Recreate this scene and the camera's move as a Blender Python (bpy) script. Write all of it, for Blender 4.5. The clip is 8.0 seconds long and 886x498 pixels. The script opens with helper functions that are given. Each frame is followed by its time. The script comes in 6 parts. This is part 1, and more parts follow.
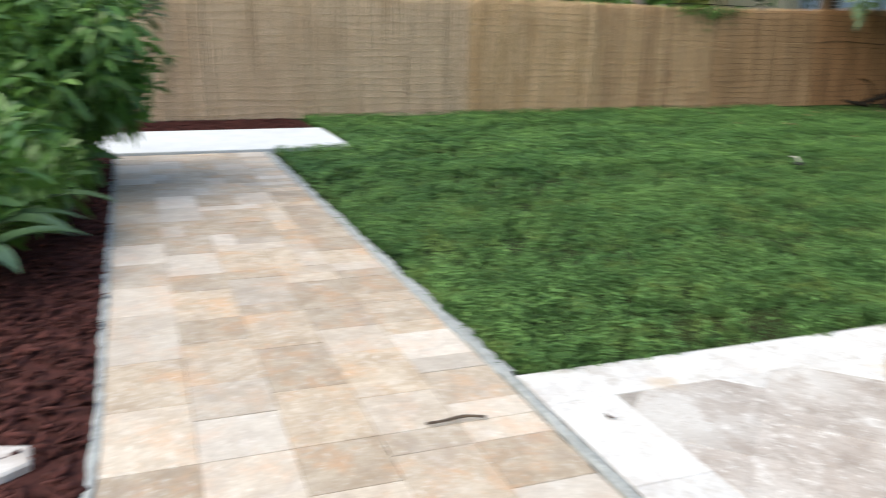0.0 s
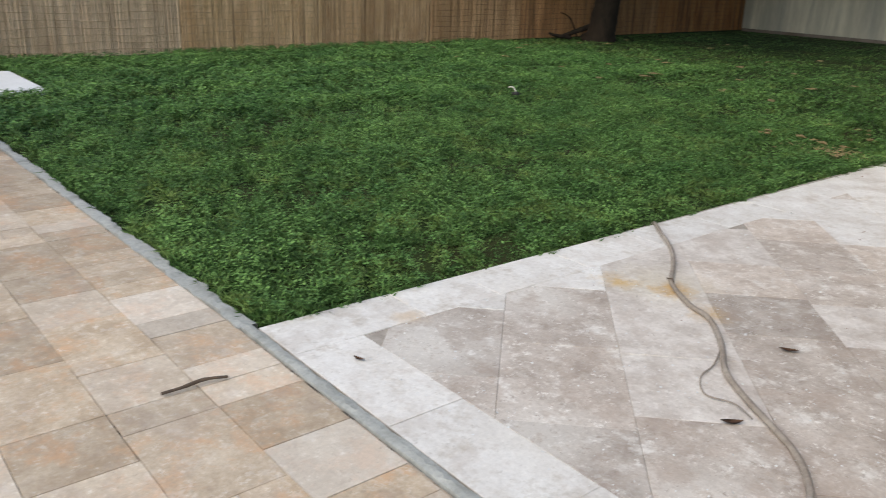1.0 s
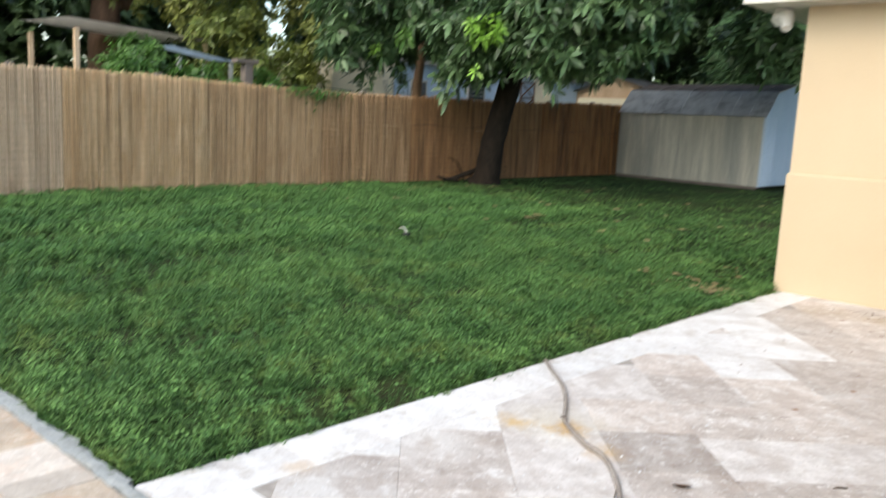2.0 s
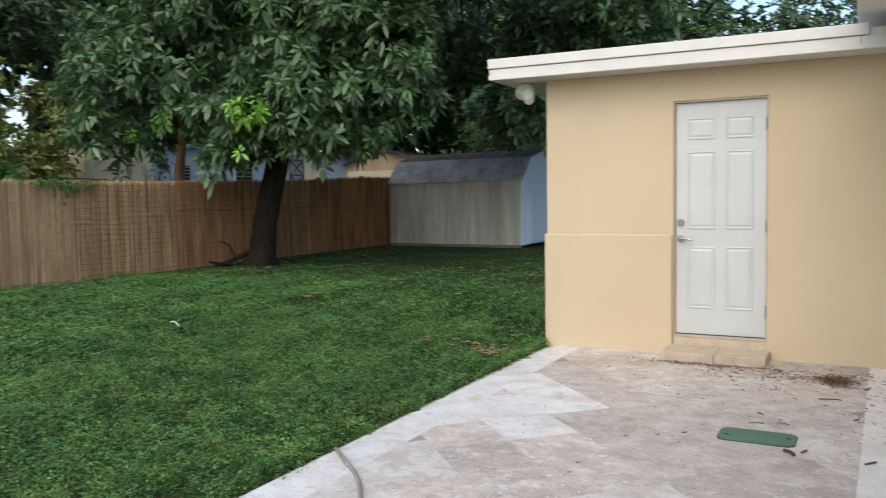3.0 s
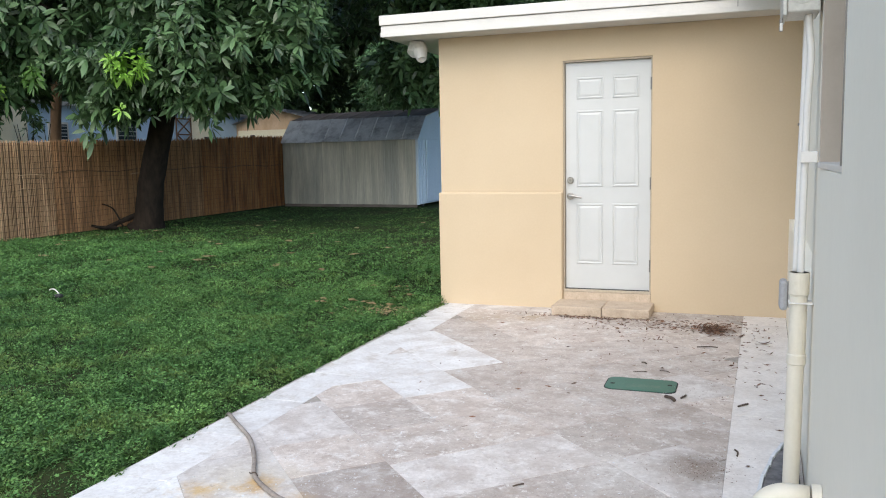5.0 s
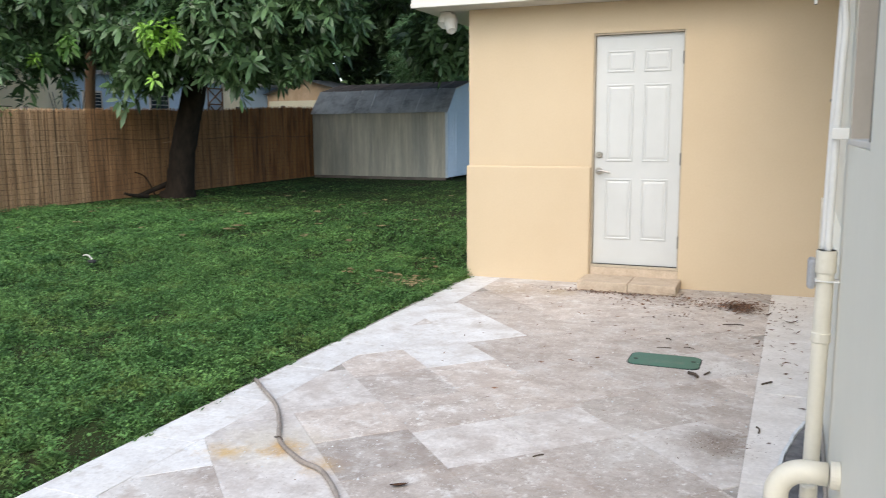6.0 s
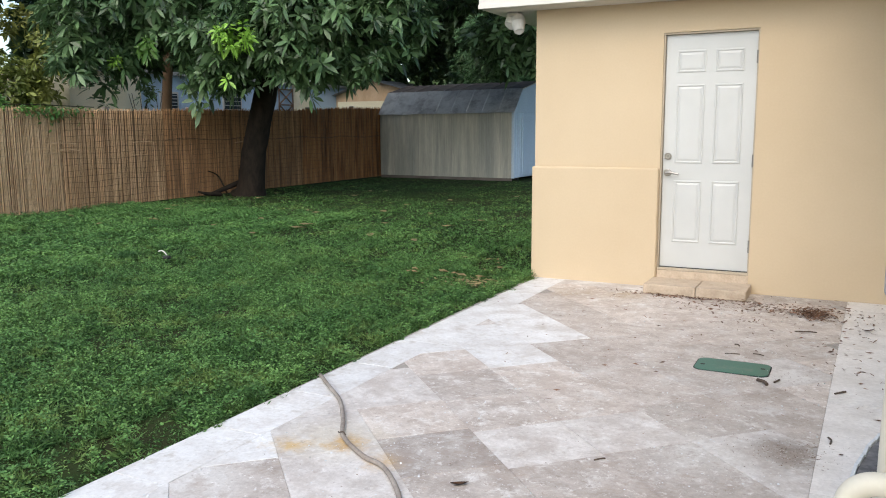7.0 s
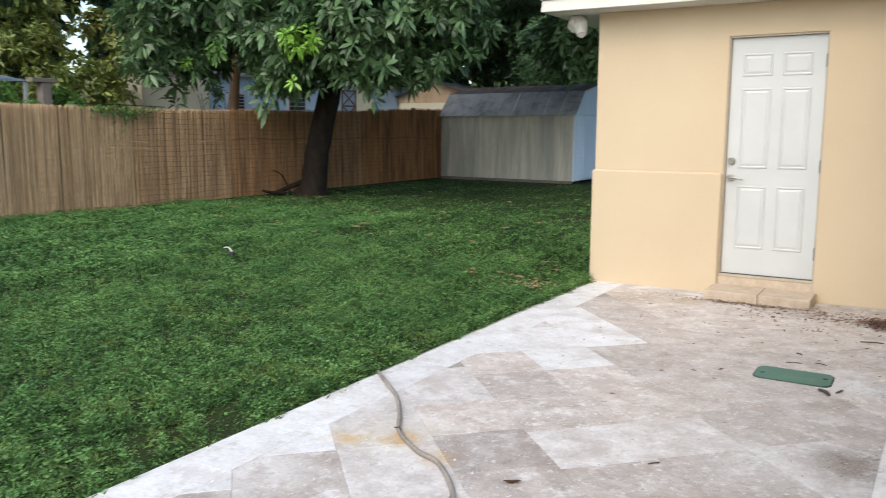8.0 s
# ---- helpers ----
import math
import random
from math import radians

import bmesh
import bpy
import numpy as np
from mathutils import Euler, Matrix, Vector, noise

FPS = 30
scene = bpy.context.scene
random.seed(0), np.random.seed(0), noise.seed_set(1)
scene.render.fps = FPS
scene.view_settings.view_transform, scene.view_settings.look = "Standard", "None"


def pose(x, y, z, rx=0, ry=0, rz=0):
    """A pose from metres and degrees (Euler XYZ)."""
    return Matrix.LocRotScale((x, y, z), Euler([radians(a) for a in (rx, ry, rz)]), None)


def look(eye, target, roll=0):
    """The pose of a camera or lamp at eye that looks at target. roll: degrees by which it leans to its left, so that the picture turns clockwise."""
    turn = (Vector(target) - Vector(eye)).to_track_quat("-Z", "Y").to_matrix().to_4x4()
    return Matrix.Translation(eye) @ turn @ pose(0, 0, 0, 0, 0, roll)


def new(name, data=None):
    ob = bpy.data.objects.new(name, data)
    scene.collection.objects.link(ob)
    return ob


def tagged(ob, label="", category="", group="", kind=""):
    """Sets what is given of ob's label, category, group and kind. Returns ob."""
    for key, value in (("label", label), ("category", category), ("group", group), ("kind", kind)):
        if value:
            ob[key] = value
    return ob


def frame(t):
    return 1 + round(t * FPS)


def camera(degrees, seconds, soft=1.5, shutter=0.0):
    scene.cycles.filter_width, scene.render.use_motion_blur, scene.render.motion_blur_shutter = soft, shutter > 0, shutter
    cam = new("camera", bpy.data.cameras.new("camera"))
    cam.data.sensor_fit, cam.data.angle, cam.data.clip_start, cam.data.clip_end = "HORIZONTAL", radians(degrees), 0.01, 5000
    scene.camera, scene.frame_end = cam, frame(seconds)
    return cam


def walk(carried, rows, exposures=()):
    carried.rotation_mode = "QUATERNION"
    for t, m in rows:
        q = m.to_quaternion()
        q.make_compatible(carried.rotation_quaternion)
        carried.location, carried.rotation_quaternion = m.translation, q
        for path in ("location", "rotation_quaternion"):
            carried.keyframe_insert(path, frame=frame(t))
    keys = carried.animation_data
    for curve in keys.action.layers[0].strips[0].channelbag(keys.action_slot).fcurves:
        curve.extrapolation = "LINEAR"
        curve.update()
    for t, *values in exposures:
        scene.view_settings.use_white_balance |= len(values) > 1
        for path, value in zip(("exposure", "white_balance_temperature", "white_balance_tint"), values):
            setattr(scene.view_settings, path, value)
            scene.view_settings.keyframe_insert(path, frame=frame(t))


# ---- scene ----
# ---------------------------------------------------------------- camera
cam = camera(57.6, 8.0, soft=1.0, shutter=0.5)
PATH = [
    (0, (2.841, -7.436, 1.393), (1.032, -6.77, 0.862), 1.1),
    (0.2, (2.809, -7.418, 1.414), (1.088, -6.557, 0.869), 1.0),
    (0.3, (2.805, -7.413, 1.424), (1.127, -6.480, 0.862), 0.9),
    (0.5, (2.761, -7.394, 1.372), (1.171, -6.342, 0.768), 1.9),
    (1, (2.714, -7.349, 1.35), (1.256, -6.147, 0.695), 2.0),
    (1.2, (2.693, -7.343, 1.342), (1.269, -6.084, 0.719), 2.8),
    (2.3, (2.7, -7.336, 1.394), (1.44, -5.796, 1.199), 1.3),
    (2.5, (2.678, -7.293, 1.418), (1.536, -5.658, 1.267), 0.4),
    (3, (2.676, -7.246, 1.409), (1.749, -5.479, 1.284), -0.9),
    (3.5, (2.684, -7.237, 1.422), (1.873, -5.416, 1.255), -1.5),
    (4, (2.69, -7.225, 1.422), (1.959, -5.374, 1.224), -1.6),
    (4.5, (2.69, -7.224, 1.415), (1.998, -5.359, 1.203), -1.2),
    (5.8, (2.699, -7.219, 1.398), (1.974, -5.376, 1.118), -0.4),
    (6, (2.712, -7.236, 1.399), (1.956, -5.407, 1.106), -0.4),
    (6.5, (2.714, -7.241, 1.399), (1.857, -5.459, 1.098), -0.5),
    (7, (2.725, -7.249, 1.401), (1.823, -5.488, 1.11), -0.3),
    (7.5, (2.746, -7.283, 1.416), (1.811, -5.536, 1.139), 0.6),
    (8, (2.756, -7.301, 1.406), (1.727, -5.61, 1.119), 0.2),
]
walk(cam, [(t, look(eye, target, roll)) for t, eye, target, roll in PATH],
     exposures=[(0, 1.36, 7200, 4), (0.5, 0.93, 7250, 5), (1.0, 0.78, 7300, 6), (1.2, 0.78, 7150, 6), (2.3, 1.45, 6950, 5), (2.5, 1.34, 6900, 5), (3.0, 0.85, 6700, 6), (3.5, 0.82, 6600, 6), (4.0, 1.04, 6450, 6), (4.5, 1.09, 6420, 6), (6.0, 1.12, 6650, 6), (7.0, 1.10, 6700, 6), (8.0, 1.14, 6750, 6)])

# ---------------------------------------------------------------- light
world = bpy.data.worlds.new("sky")
scene.world = world
world.use_nodes = True
wn = world.node_tree.nodes
wl = world.node_tree.links
sky = wn.new("ShaderNodeTexSky")
sky.sky_type = 'NISHITA'
sky.sun_disc = False
sky.sun_elevation = radians(46)
sky.sun_rotation = radians(175)
sky.dust_density = 2.0
sky.air_density = 1.0
sky.ozone_density = 1.0
wn["Background"].inputs["Strength"].default_value = 0.15
wl.new(sky.outputs[0], wn["Background"].inputs["Color"])

sun_data = bpy.data.lights.new("sun", 'SUN')
sun_data.energy = 0.8
sun_data.angle = radians(75)
sun_data.color = (1.0, 0.97, 0.93)
sun = new("sun", sun_data)
sun.matrix_world = look((0.55, -6.45, 6.8), (0, 0, 0))


# ---------------------------------------------------------------- helpers for materials
def mat(name, c1, c2, scale=4.0, rough=0.7, bump=0.15, grain=60.0, metal=0.0, vary=0.0, island=False, spec=0.5,
        stretch=(1, 1, 1), c3=None, s3=0.8, t3=(0.52, 0.68), obj=True, detail=6.0, stains=False, hue=0.0, crisp=0.6, span=(0.35, 0.65), gr=(0.86, 1.1), scuff=0.0):
    """Two colours mixed by a broad noise, a third in patches, fine grain in the relief, and a tint that varies from piece to piece."""
    m = bpy.data.materials.new(name)
    m.use_nodes = True
    n, l = m.node_tree.nodes, m.node_tree.links
    p = n["Principled BSDF"]
    p.inputs["Metallic"].default_value = metal
    p.inputs["Specular IOR Level"].default_value = spec
    tc = n.new("ShaderNodeNewGeometry" if not obj else "ShaderNodeTexCoord")
    mp = n.new("ShaderNodeMapping")
    mp.inputs["Scale"].default_value = stretch
    l.new(tc.outputs["Position" if not obj else "Object"], mp.inputs["Vector"])

    def noise_node(s, d=detail):
        t = n.new("ShaderNodeTexNoise")
        t.inputs["Scale"].default_value = s
        t.inputs["Detail"].default_value = d
        t.inputs["Roughness"].default_value = crisp
        l.new(mp.outputs[0], t.inputs["Vector"])
        return t

    def ramp(src, a, b):
        r = n.new("ShaderNodeMapRange")
        r.inputs["From Min"].default_value, r.inputs["From Max"].default_value = a, b
        l.new(src, r.inputs["Value"])
        return r.outputs[0]

    def mix(fac, a, b, mode='MIX'):
        x = n.new("ShaderNodeMix")
        x.data_type, x.blend_type = 'RGBA', mode
        for sock, v in ((x.inputs[0], fac), (x.inputs[6], a), (x.inputs[7], b)):
            if hasattr(v, "is_linked"):
                l.new(v, sock)
            elif isinstance(v, (int, float)):
                sock.default_value = v
            else:
                sock.default_value = (*v, 1)
        return x.outputs[2]

    big = noise_node(scale)
    col = mix(ramp(big.outputs["Fac"], *span), c1, c2)
    if c3:
        col = mix(ramp(noise_node(s3).outputs["Fac"], *t3), col, c3)
    if hue:
        # some pieces are paler and greyer than the rest
        info = n.new("ShaderNodeObjectInfo")
        r7 = n.new("ShaderNodeMath")
        r7.operation = 'MULTIPLY'
        r7.inputs[1].default_value = 7.3
        l.new(info.outputs["Random"], r7.inputs[0])
        fr = n.new("ShaderNodeMath")
        fr.operation = 'FRACT'
        l.new(r7.outputs[0], fr.inputs[0])
        m7 = n.new("ShaderNodeMath")
        m7.operation = 'MULTIPLY'
        m7.inputs[1].default_value = hue
        l.new(ramp(fr.outputs[0], 0.45, 1.0), m7.inputs[0])
        col = mix(m7.outputs[0], col, (0.66, 0.63, 0.60))
    if stains:
        # rust marks left by wet metal, at three spots
        wob = noise_node(9.0)
        for sx, sy, rad, amount, tone in ((0.66, -4.32, 0.32, 0.6, (0.63, 0.575, 0.48)), (0.52, -4.46, 0.13, 0.75, (0.56, 0.36, 0.12)), (0.74, -4.36, 0.12, 0.9, (0.54, 0.33, 0.11)), (1.0, -4.46, 0.12, 0.65, (0.52, 0.33, 0.12)), (0.30, -5.53, 0.10, 0.6, (0.50, 0.31, 0.12)),
                                           (0.62, -0.60, 0.34, 0.6, (0.31, 0.24, 0.17)), (1.02, -0.52, 0.20, 0.65, (0.34, 0.25, 0.14)), (2.55, -3.60, 0.27, 0.85, (0.20, 0.16, 0.13)), (0.55, -5.62, 0.34, 0.8, (0.65, 0.625, 0.60)), (1.25, -5.72, 0.26, 0.65, (0.65, 0.625, 0.60)), (0.42, -4.95, 0.30, 0.7, (0.65, 0.625, 0.60)), (1.75, -5.6, 0.25, 0.5, (0.65, 0.625, 0.60)), (2.2, -3.75, 0.34, 0.5, (0.66, 0.63, 0.60)), (2.46, -2.42, 0.18, 0.6, (0.66, 0.64, 0.61))):
            ds = n.new("ShaderNodeVectorMath")
            ds.operation = 'DISTANCE'
            l.new(tc.outputs["Object"], ds.inputs[0])
            ds.inputs[1].default_value = (sx, sy, 0)
            ad = n.new("ShaderNodeMath")
            ad.operation = 'MULTIPLY_ADD'
            ad.inputs[1].default_value = 0.35
            l.new(wob.outputs["Fac"], ad.inputs[0])
            l.new(ds.outputs["Value"], ad.inputs[2])
            am = n.new("ShaderNodeMath")
            am.operation = 'MULTIPLY'
            am.inputs[1].default_value = amount
            l.new(ramp(ad.outputs[0], 0.17 + rad, 0.13 + rad * 0.4), am.inputs[0])
            col = mix(am.outputs[0], col, tone)
    if scuff:
        # trowel smears, pale flecks and small dark pits
        for sc, lo, hi, amount, tone in ((9.0, 0.55, 0.63, 0.55, (0.68, 0.655, 0.63)), (24.0, 0.57, 0.64, 0.75, (0.76, 0.74, 0.72)), (30.0, 0.59, 0.66, 0.65, (0.22, 0.18, 0.15)), (13.0, 0.56, 0.66, 0.55, (0.34, 0.265, 0.215)), (3.4, 0.51, 0.60, 0.62, (0.375, 0.31, 0.27))):
            fl = n.new("ShaderNodeMath")
            fl.operation = 'MULTIPLY'
            fl.inputs[1].default_value = amount * scuff
            nd = noise_node(sc, 5.0)
            nd.inputs["Distortion"].default_value = 0.15
            l.new(ramp(nd.outputs["Fac"], lo, hi), fl.inputs[0])
            col = mix(fl.outputs[0], col, tone)
    fine = noise_node(grain, 4.0)
    shade = ramp(fine.outputs["Fac"], 0.25, 0.75)
    g = n.new("ShaderNodeMapRange")
    g.inputs["To Min"].default_value, g.inputs["To Max"].default_value = gr
    l.new(shade, g.inputs["Value"])
    val = g.outputs[0]
    if vary:
        if island:
            rnd = n.new("ShaderNodeNewGeometry").outputs["Random Per Island"]
        else:
            rnd = n.new("ShaderNodeObjectInfo").outputs["Random"]
        v = n.new("ShaderNodeMapRange")
        v.inputs["To Min"].default_value, v.inputs["To Max"].default_value = 1 - vary, 1 + vary
        l.new(rnd, v.inputs["Value"])
        mul = n.new("ShaderNodeMath")
        mul.operation = 'MULTIPLY'
        l.new(val, mul.inputs[0])
        l.new(v.outputs[0], mul.inputs[1])
        val = mul.outputs[0]
    comb = n.new("ShaderNodeCombineColor")
    for k in range(3):
        l.new(val, comb.inputs[k])
    col = mix(1.0, col, comb.outputs[0], 'MULTIPLY')
    l.new(col, p.inputs["Base Color"])
    r = n.new("ShaderNodeMapRange")
    r.inputs["To Min"].default_value, r.inputs["To Max"].default_value = max(0.02, rough - 0.1), min(1, rough + 0.1)
    l.new(big.outputs["Fac"], r.inputs["Value"])
    l.new(r.outputs[0], p.inputs["Roughness"])
    if bump:
        b = n.new("ShaderNodeBump")
        b.inputs["Strength"].default_value = bump
        b.inputs["Distance"].default_value = 0.004
        l.new(fine.outputs["Fac"], b.inputs["Height"])
        l.new(b.outputs[0], p.inputs["Normal"])
    return m


M = {}
M["cream"] = mat("cream_stucco", (0.538, 0.422, 0.284), (0.575, 0.459, 0.316), 0.8, 0.85, 0.03, 60, gr=(0.97, 1.02))
M["greywall"] = mat("pale_grey_stucco", (0.84, 0.795, 0.675), (0.87, 0.825, 0.705), 1.0, 0.85, 0.0, 30, gr=(0.985, 1.01))
M["white"] = mat("white_paint", (0.60, 0.575, 0.53), (0.65, 0.625, 0.58), 3.0, 0.5, 0.03, 50, c3=(0.60, 0.55, 0.48), s3=1.7, t3=(0.62, 0.8), gr=(0.96, 1.02))
M["door"] = mat("door_paint", (0.515, 0.522, 0.515), (0.555, 0.562, 0.555), 2.0, 0.35, 0.02, 120, gr=(0.98, 1.01))
M["frame"] = mat("door_frame_paint", (0.40, 0.335, 0.25), (0.47, 0.40, 0.31), 6.0, 0.6, 0.1, 60)
M["reveal"] = mat("beige_reveal_paint", (0.40, 0.345, 0.28), (0.46, 0.405, 0.335), 3.0, 0.7, 0.03, 60, gr=(0.97, 1.02))
M["nickel"] = mat("satin_nickel", (0.36, 0.35, 0.33), (0.42, 0.40, 0.38), 8, 0.3, 0.03, 200, metal=1.0)
M["hinge"] = mat("dull_steel", (0.22, 0.21, 0.20), (0.28, 0.27, 0.25), 8, 0.5, 0.05, 200, metal=1.0)
M["roof"] = mat("white_flat_roofing", (0.62, 0.60, 0.56), (0.7, 0.68, 0.64), 2, 0.8, 0.3, 40)
M["tile"] = mat("travertine_grey_beige", (0.315, 0.266, 0.233), (0.53, 0.478, 0.443), 6.5, 0.6, 0.35, 55, vary=0.12, scuff=1.0, crisp=0.78, span=(0.36, 0.64),
                stretch=(1, 1, 1), c3=(0.58, 0.55, 0.525), s3=4.5, t3=(0.52, 0.66), stains=True)
M["tile_tan"] = mat("travertine_tan", (0.38, 0.32, 0.28), (0.615, 0.555, 0.512), 6.5, 0.6, 0.35, 55, vary=0.12, scuff=1.0, crisp=0.78, span=(0.36, 0.64),
                stretch=(1, 1, 1), c3=(0.58, 0.55, 0.525), s3=4.5, t3=(0.52, 0.66), stains=True)
M["tile_dark"] = mat("brown_grey_travertine", (0.33, 0.285, 0.255), (0.50, 0.455, 0.415), 6.5, 0.6, 0.35, 55, vary=0.06, scuff=0.9, crisp=0.78, span=(0.36, 0.64),
                c3=(0.52, 0.485, 0.455), s3=4.5, t3=(0.55, 0.70), stains=True)
M["tile_white"] = mat("pale_travertine", (0.60, 0.58, 0.565), (0.735, 0.73, 0.73), 5, 0.6, 0.3, 45, vary=0.06, crisp=0.7, scuff=0.4,
                      c3=(0.49, 0.45, 0.41), s3=5.5, t3=(0.54, 0.68), stains=True)
M["tile_light"] = mat("light_grey_travertine", (0.455, 0.412, 0.385), (0.64, 0.603, 0.58), 5.5, 0.6, 0.3, 45, vary=0.05, scuff=0.6, crisp=0.75, span=(0.38, 0.62), c3=(0.68, 0.655, 0.63), s3=5, t3=(0.52, 0.68), stains=True)
M["tile_strip"] = mat("pale_strip_travertine", (0.63, 0.59, 0.555), (0.74, 0.705, 0.675), 4.5, 0.6, 0.25, 45, vary=0.04, scuff=0.25, crisp=0.7, span=(0.38, 0.62))
M["tile_path"] = mat("walnut_travertine", (0.385, 0.297, 0.212), (0.54, 0.452, 0.355), 6.0, 0.6, 0.35, 50, vary=0.17, crisp=0.8, scuff=0.5, span=(0.40, 0.60),
                     c3=(0.52, 0.345, 0.22), s3=3.6, t3=(0.50, 0.62), hue=0.5)
M["grout_patio"] = mat("grey_grout", (0.25, 0.222, 0.195), (0.43, 0.395, 0.365), 8, 0.95, 0.3, 90)
M["step"] = mat("pink_tan_travertine", (0.44, 0.345, 0.255), (0.56, 0.455, 0.35), 7, 0.6, 0.3, 60, vary=0.06, crisp=0.7, c3=(0.36, 0.26, 0.18), s3=9, t3=(0.58, 0.75))
M["grout"] = mat("sandy_grout", (0.36, 0.29, 0.225), (0.48, 0.41, 0.335), 4, 0.95, 0.3, 90, c3=(0.07, 0.055, 0.045), s3=5.5, t3=(0.54, 0.60))
M["mortar"] = mat("grey_mortar", (0.28, 0.295, 0.29), (0.40, 0.415, 0.41), 14, 0.95, 0.9, 60, c3=(0.20, 0.21, 0.20), s3=7)
M["slab"] = mat("white_concrete", (0.58, 0.60, 0.62), (0.66, 0.68, 0.70), 3, 0.8, 0.2, 60)
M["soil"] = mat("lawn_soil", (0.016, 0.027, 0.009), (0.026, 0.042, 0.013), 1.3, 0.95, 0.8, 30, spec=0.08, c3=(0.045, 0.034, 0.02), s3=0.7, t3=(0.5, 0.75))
M["mulch"] = mat("red_mulch", (0.044, 0.0165, 0.014), (0.083, 0.029, 0.025), 14, 0.95, 0.8, 50, spec=0.12, vary=0.35, island=True)
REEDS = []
# reed tones from pale to dark; the dark ones hold weathering plus tree shade
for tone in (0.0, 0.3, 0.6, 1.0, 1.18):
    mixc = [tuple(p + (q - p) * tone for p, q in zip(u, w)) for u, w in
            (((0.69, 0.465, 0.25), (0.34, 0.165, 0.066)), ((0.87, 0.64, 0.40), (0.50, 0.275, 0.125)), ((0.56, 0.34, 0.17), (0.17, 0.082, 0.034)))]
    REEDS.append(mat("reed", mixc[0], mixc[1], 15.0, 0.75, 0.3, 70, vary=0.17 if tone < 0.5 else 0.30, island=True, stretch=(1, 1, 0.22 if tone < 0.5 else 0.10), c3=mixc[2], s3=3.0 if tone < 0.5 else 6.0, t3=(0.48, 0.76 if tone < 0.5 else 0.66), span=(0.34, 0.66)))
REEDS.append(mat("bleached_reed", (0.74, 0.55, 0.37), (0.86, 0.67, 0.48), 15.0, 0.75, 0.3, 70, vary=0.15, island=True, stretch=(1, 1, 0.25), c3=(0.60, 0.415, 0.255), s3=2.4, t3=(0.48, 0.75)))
M["reed_back"] = mat("reed_backing", (0.17, 0.108, 0.06), (0.25, 0.16, 0.092), 3, 0.9, 0.4, 60, stretch=(4, 4, 0.2))
M["wire"] = mat("rusty_wire", (0.06, 0.036, 0.020), (0.15, 0.095, 0.055), 20, 0.8, 0.1, 90)
M["wire_pale"] = mat("dusty_wire", (0.34, 0.235, 0.14), (0.52, 0.37, 0.235), 20, 0.8, 0.1, 90)
M["bark"] = mat("dark_bark", (0.013, 0.010, 0.0075), (0.030, 0.022, 0.016), 9, 0.9, 1.0, 30, spec=0.15, stretch=(1, 1, 0.35))
M["bark_tan"] = mat("tan_bark", (0.20, 0.12, 0.07), (0.27, 0.17, 0.10), 6, 0.9, 0.8, 30, stretch=(1, 1, 0.35))
M["shed"] = mat("weathered_beige_metal", (0.44, 0.425, 0.355), (0.62, 0.59, 0.49), 4.5, 0.5, 0.1, 50, stretch=(1, 1, 0.10), c3=(0.33, 0.33, 0.295), s3=1.6, t3=(0.47, 0.66), span=(0.4, 0.6))
# the shed gable's blue is reflected sky put into the colour
M["shed_blue"] = mat("pale_blue_metal", (0.50, 0.60, 0.70), (0.58, 0.67, 0.76), 1.6, 0.5, 0.1, 50, stretch=(1, 1, 0.3))
M["shed_top"] = mat("rusty_dark_roof", (0.13, 0.105, 0.09), (0.22, 0.18, 0.155), 3, 0.7, 0.3, 40)
M["splash"] = mat("dark_grey_cement", (0.06, 0.06, 0.065), (0.20, 0.20, 0.21), 12, 0.85, 0.5, 50)
M["shed_roof"] = mat("grey_metal_roof", (0.43, 0.44, 0.43), (0.62, 0.63, 0.61), 2.6, 0.5, 0.2, 40, c3=(0.31, 0.305, 0.295), s3=2.4, t3=(0.5, 0.66), crisp=0.7)
M["pvc"] = mat("cream_pvc", (0.69, 0.64, 0.53), (0.73, 0.68, 0.57), 6, 0.4, 0.02, 60, c3=(0.62, 0.56, 0.45), s3=8, t3=(0.6, 0.75), gr=(0.97, 1.02))
M["pvc_white"] = mat("white_pvc", (0.72, 0.70, 0.66), (0.76, 0.74, 0.70), 6, 0.45, 0.02, 60, gr=(0.97, 1.02))
M["grey_plastic"] = mat("grey_plastic", (0.36, 0.36, 0.37), (0.42, 0.42, 0.43), 8, 0.45, 0.05, 90)
M["galv"] = mat("galvanised_box", (0.50, 0.49, 0.45), (0.58, 0.57, 0.53), 9, 0.45, 0.06, 60, metal=0.35)
M["dark"] = mat("dark_opening", (0.02, 0.02, 0.02), (0.03, 0.03, 0.03), 5, 0.8, 0.0, 60)
M["green"] = mat("green_plastic", (0.030, 0.115, 0.082), (0.045, 0.15, 0.11), 5, 0.5, 0.15, 120, c3=(0.08, 0.15, 0.115), s3=9)
M["hose"] = mat("grey_hose", (0.20, 0.165, 0.14), (0.31, 0.275, 0.245), 10, 0.75, 0.1, 80)
M["deadleaf"] = mat("dead_leaf", (0.09, 0.05, 0.033), (0.21, 0.105, 0.06), 20, 0.8, 0.2, 60, vary=0.4, island=True)
M["stick"] = mat("brown_stick", (0.06, 0.042, 0.032), (0.11, 0.08, 0.058), 20, 0.85, 0.5, 60)
M["brown_leaf_lawn"] = mat("tan_fallen_leaf", (0.27, 0.205, 0.10), (0.36, 0.275, 0.14), 12, 0.8, 0.2, 60, vary=0.3, island=True)
M["blue_house"] = mat("blue_stucco", (0.46, 0.60, 0.76), (0.52, 0.66, 0.81), 1.5, 0.85, 0.2, 60)
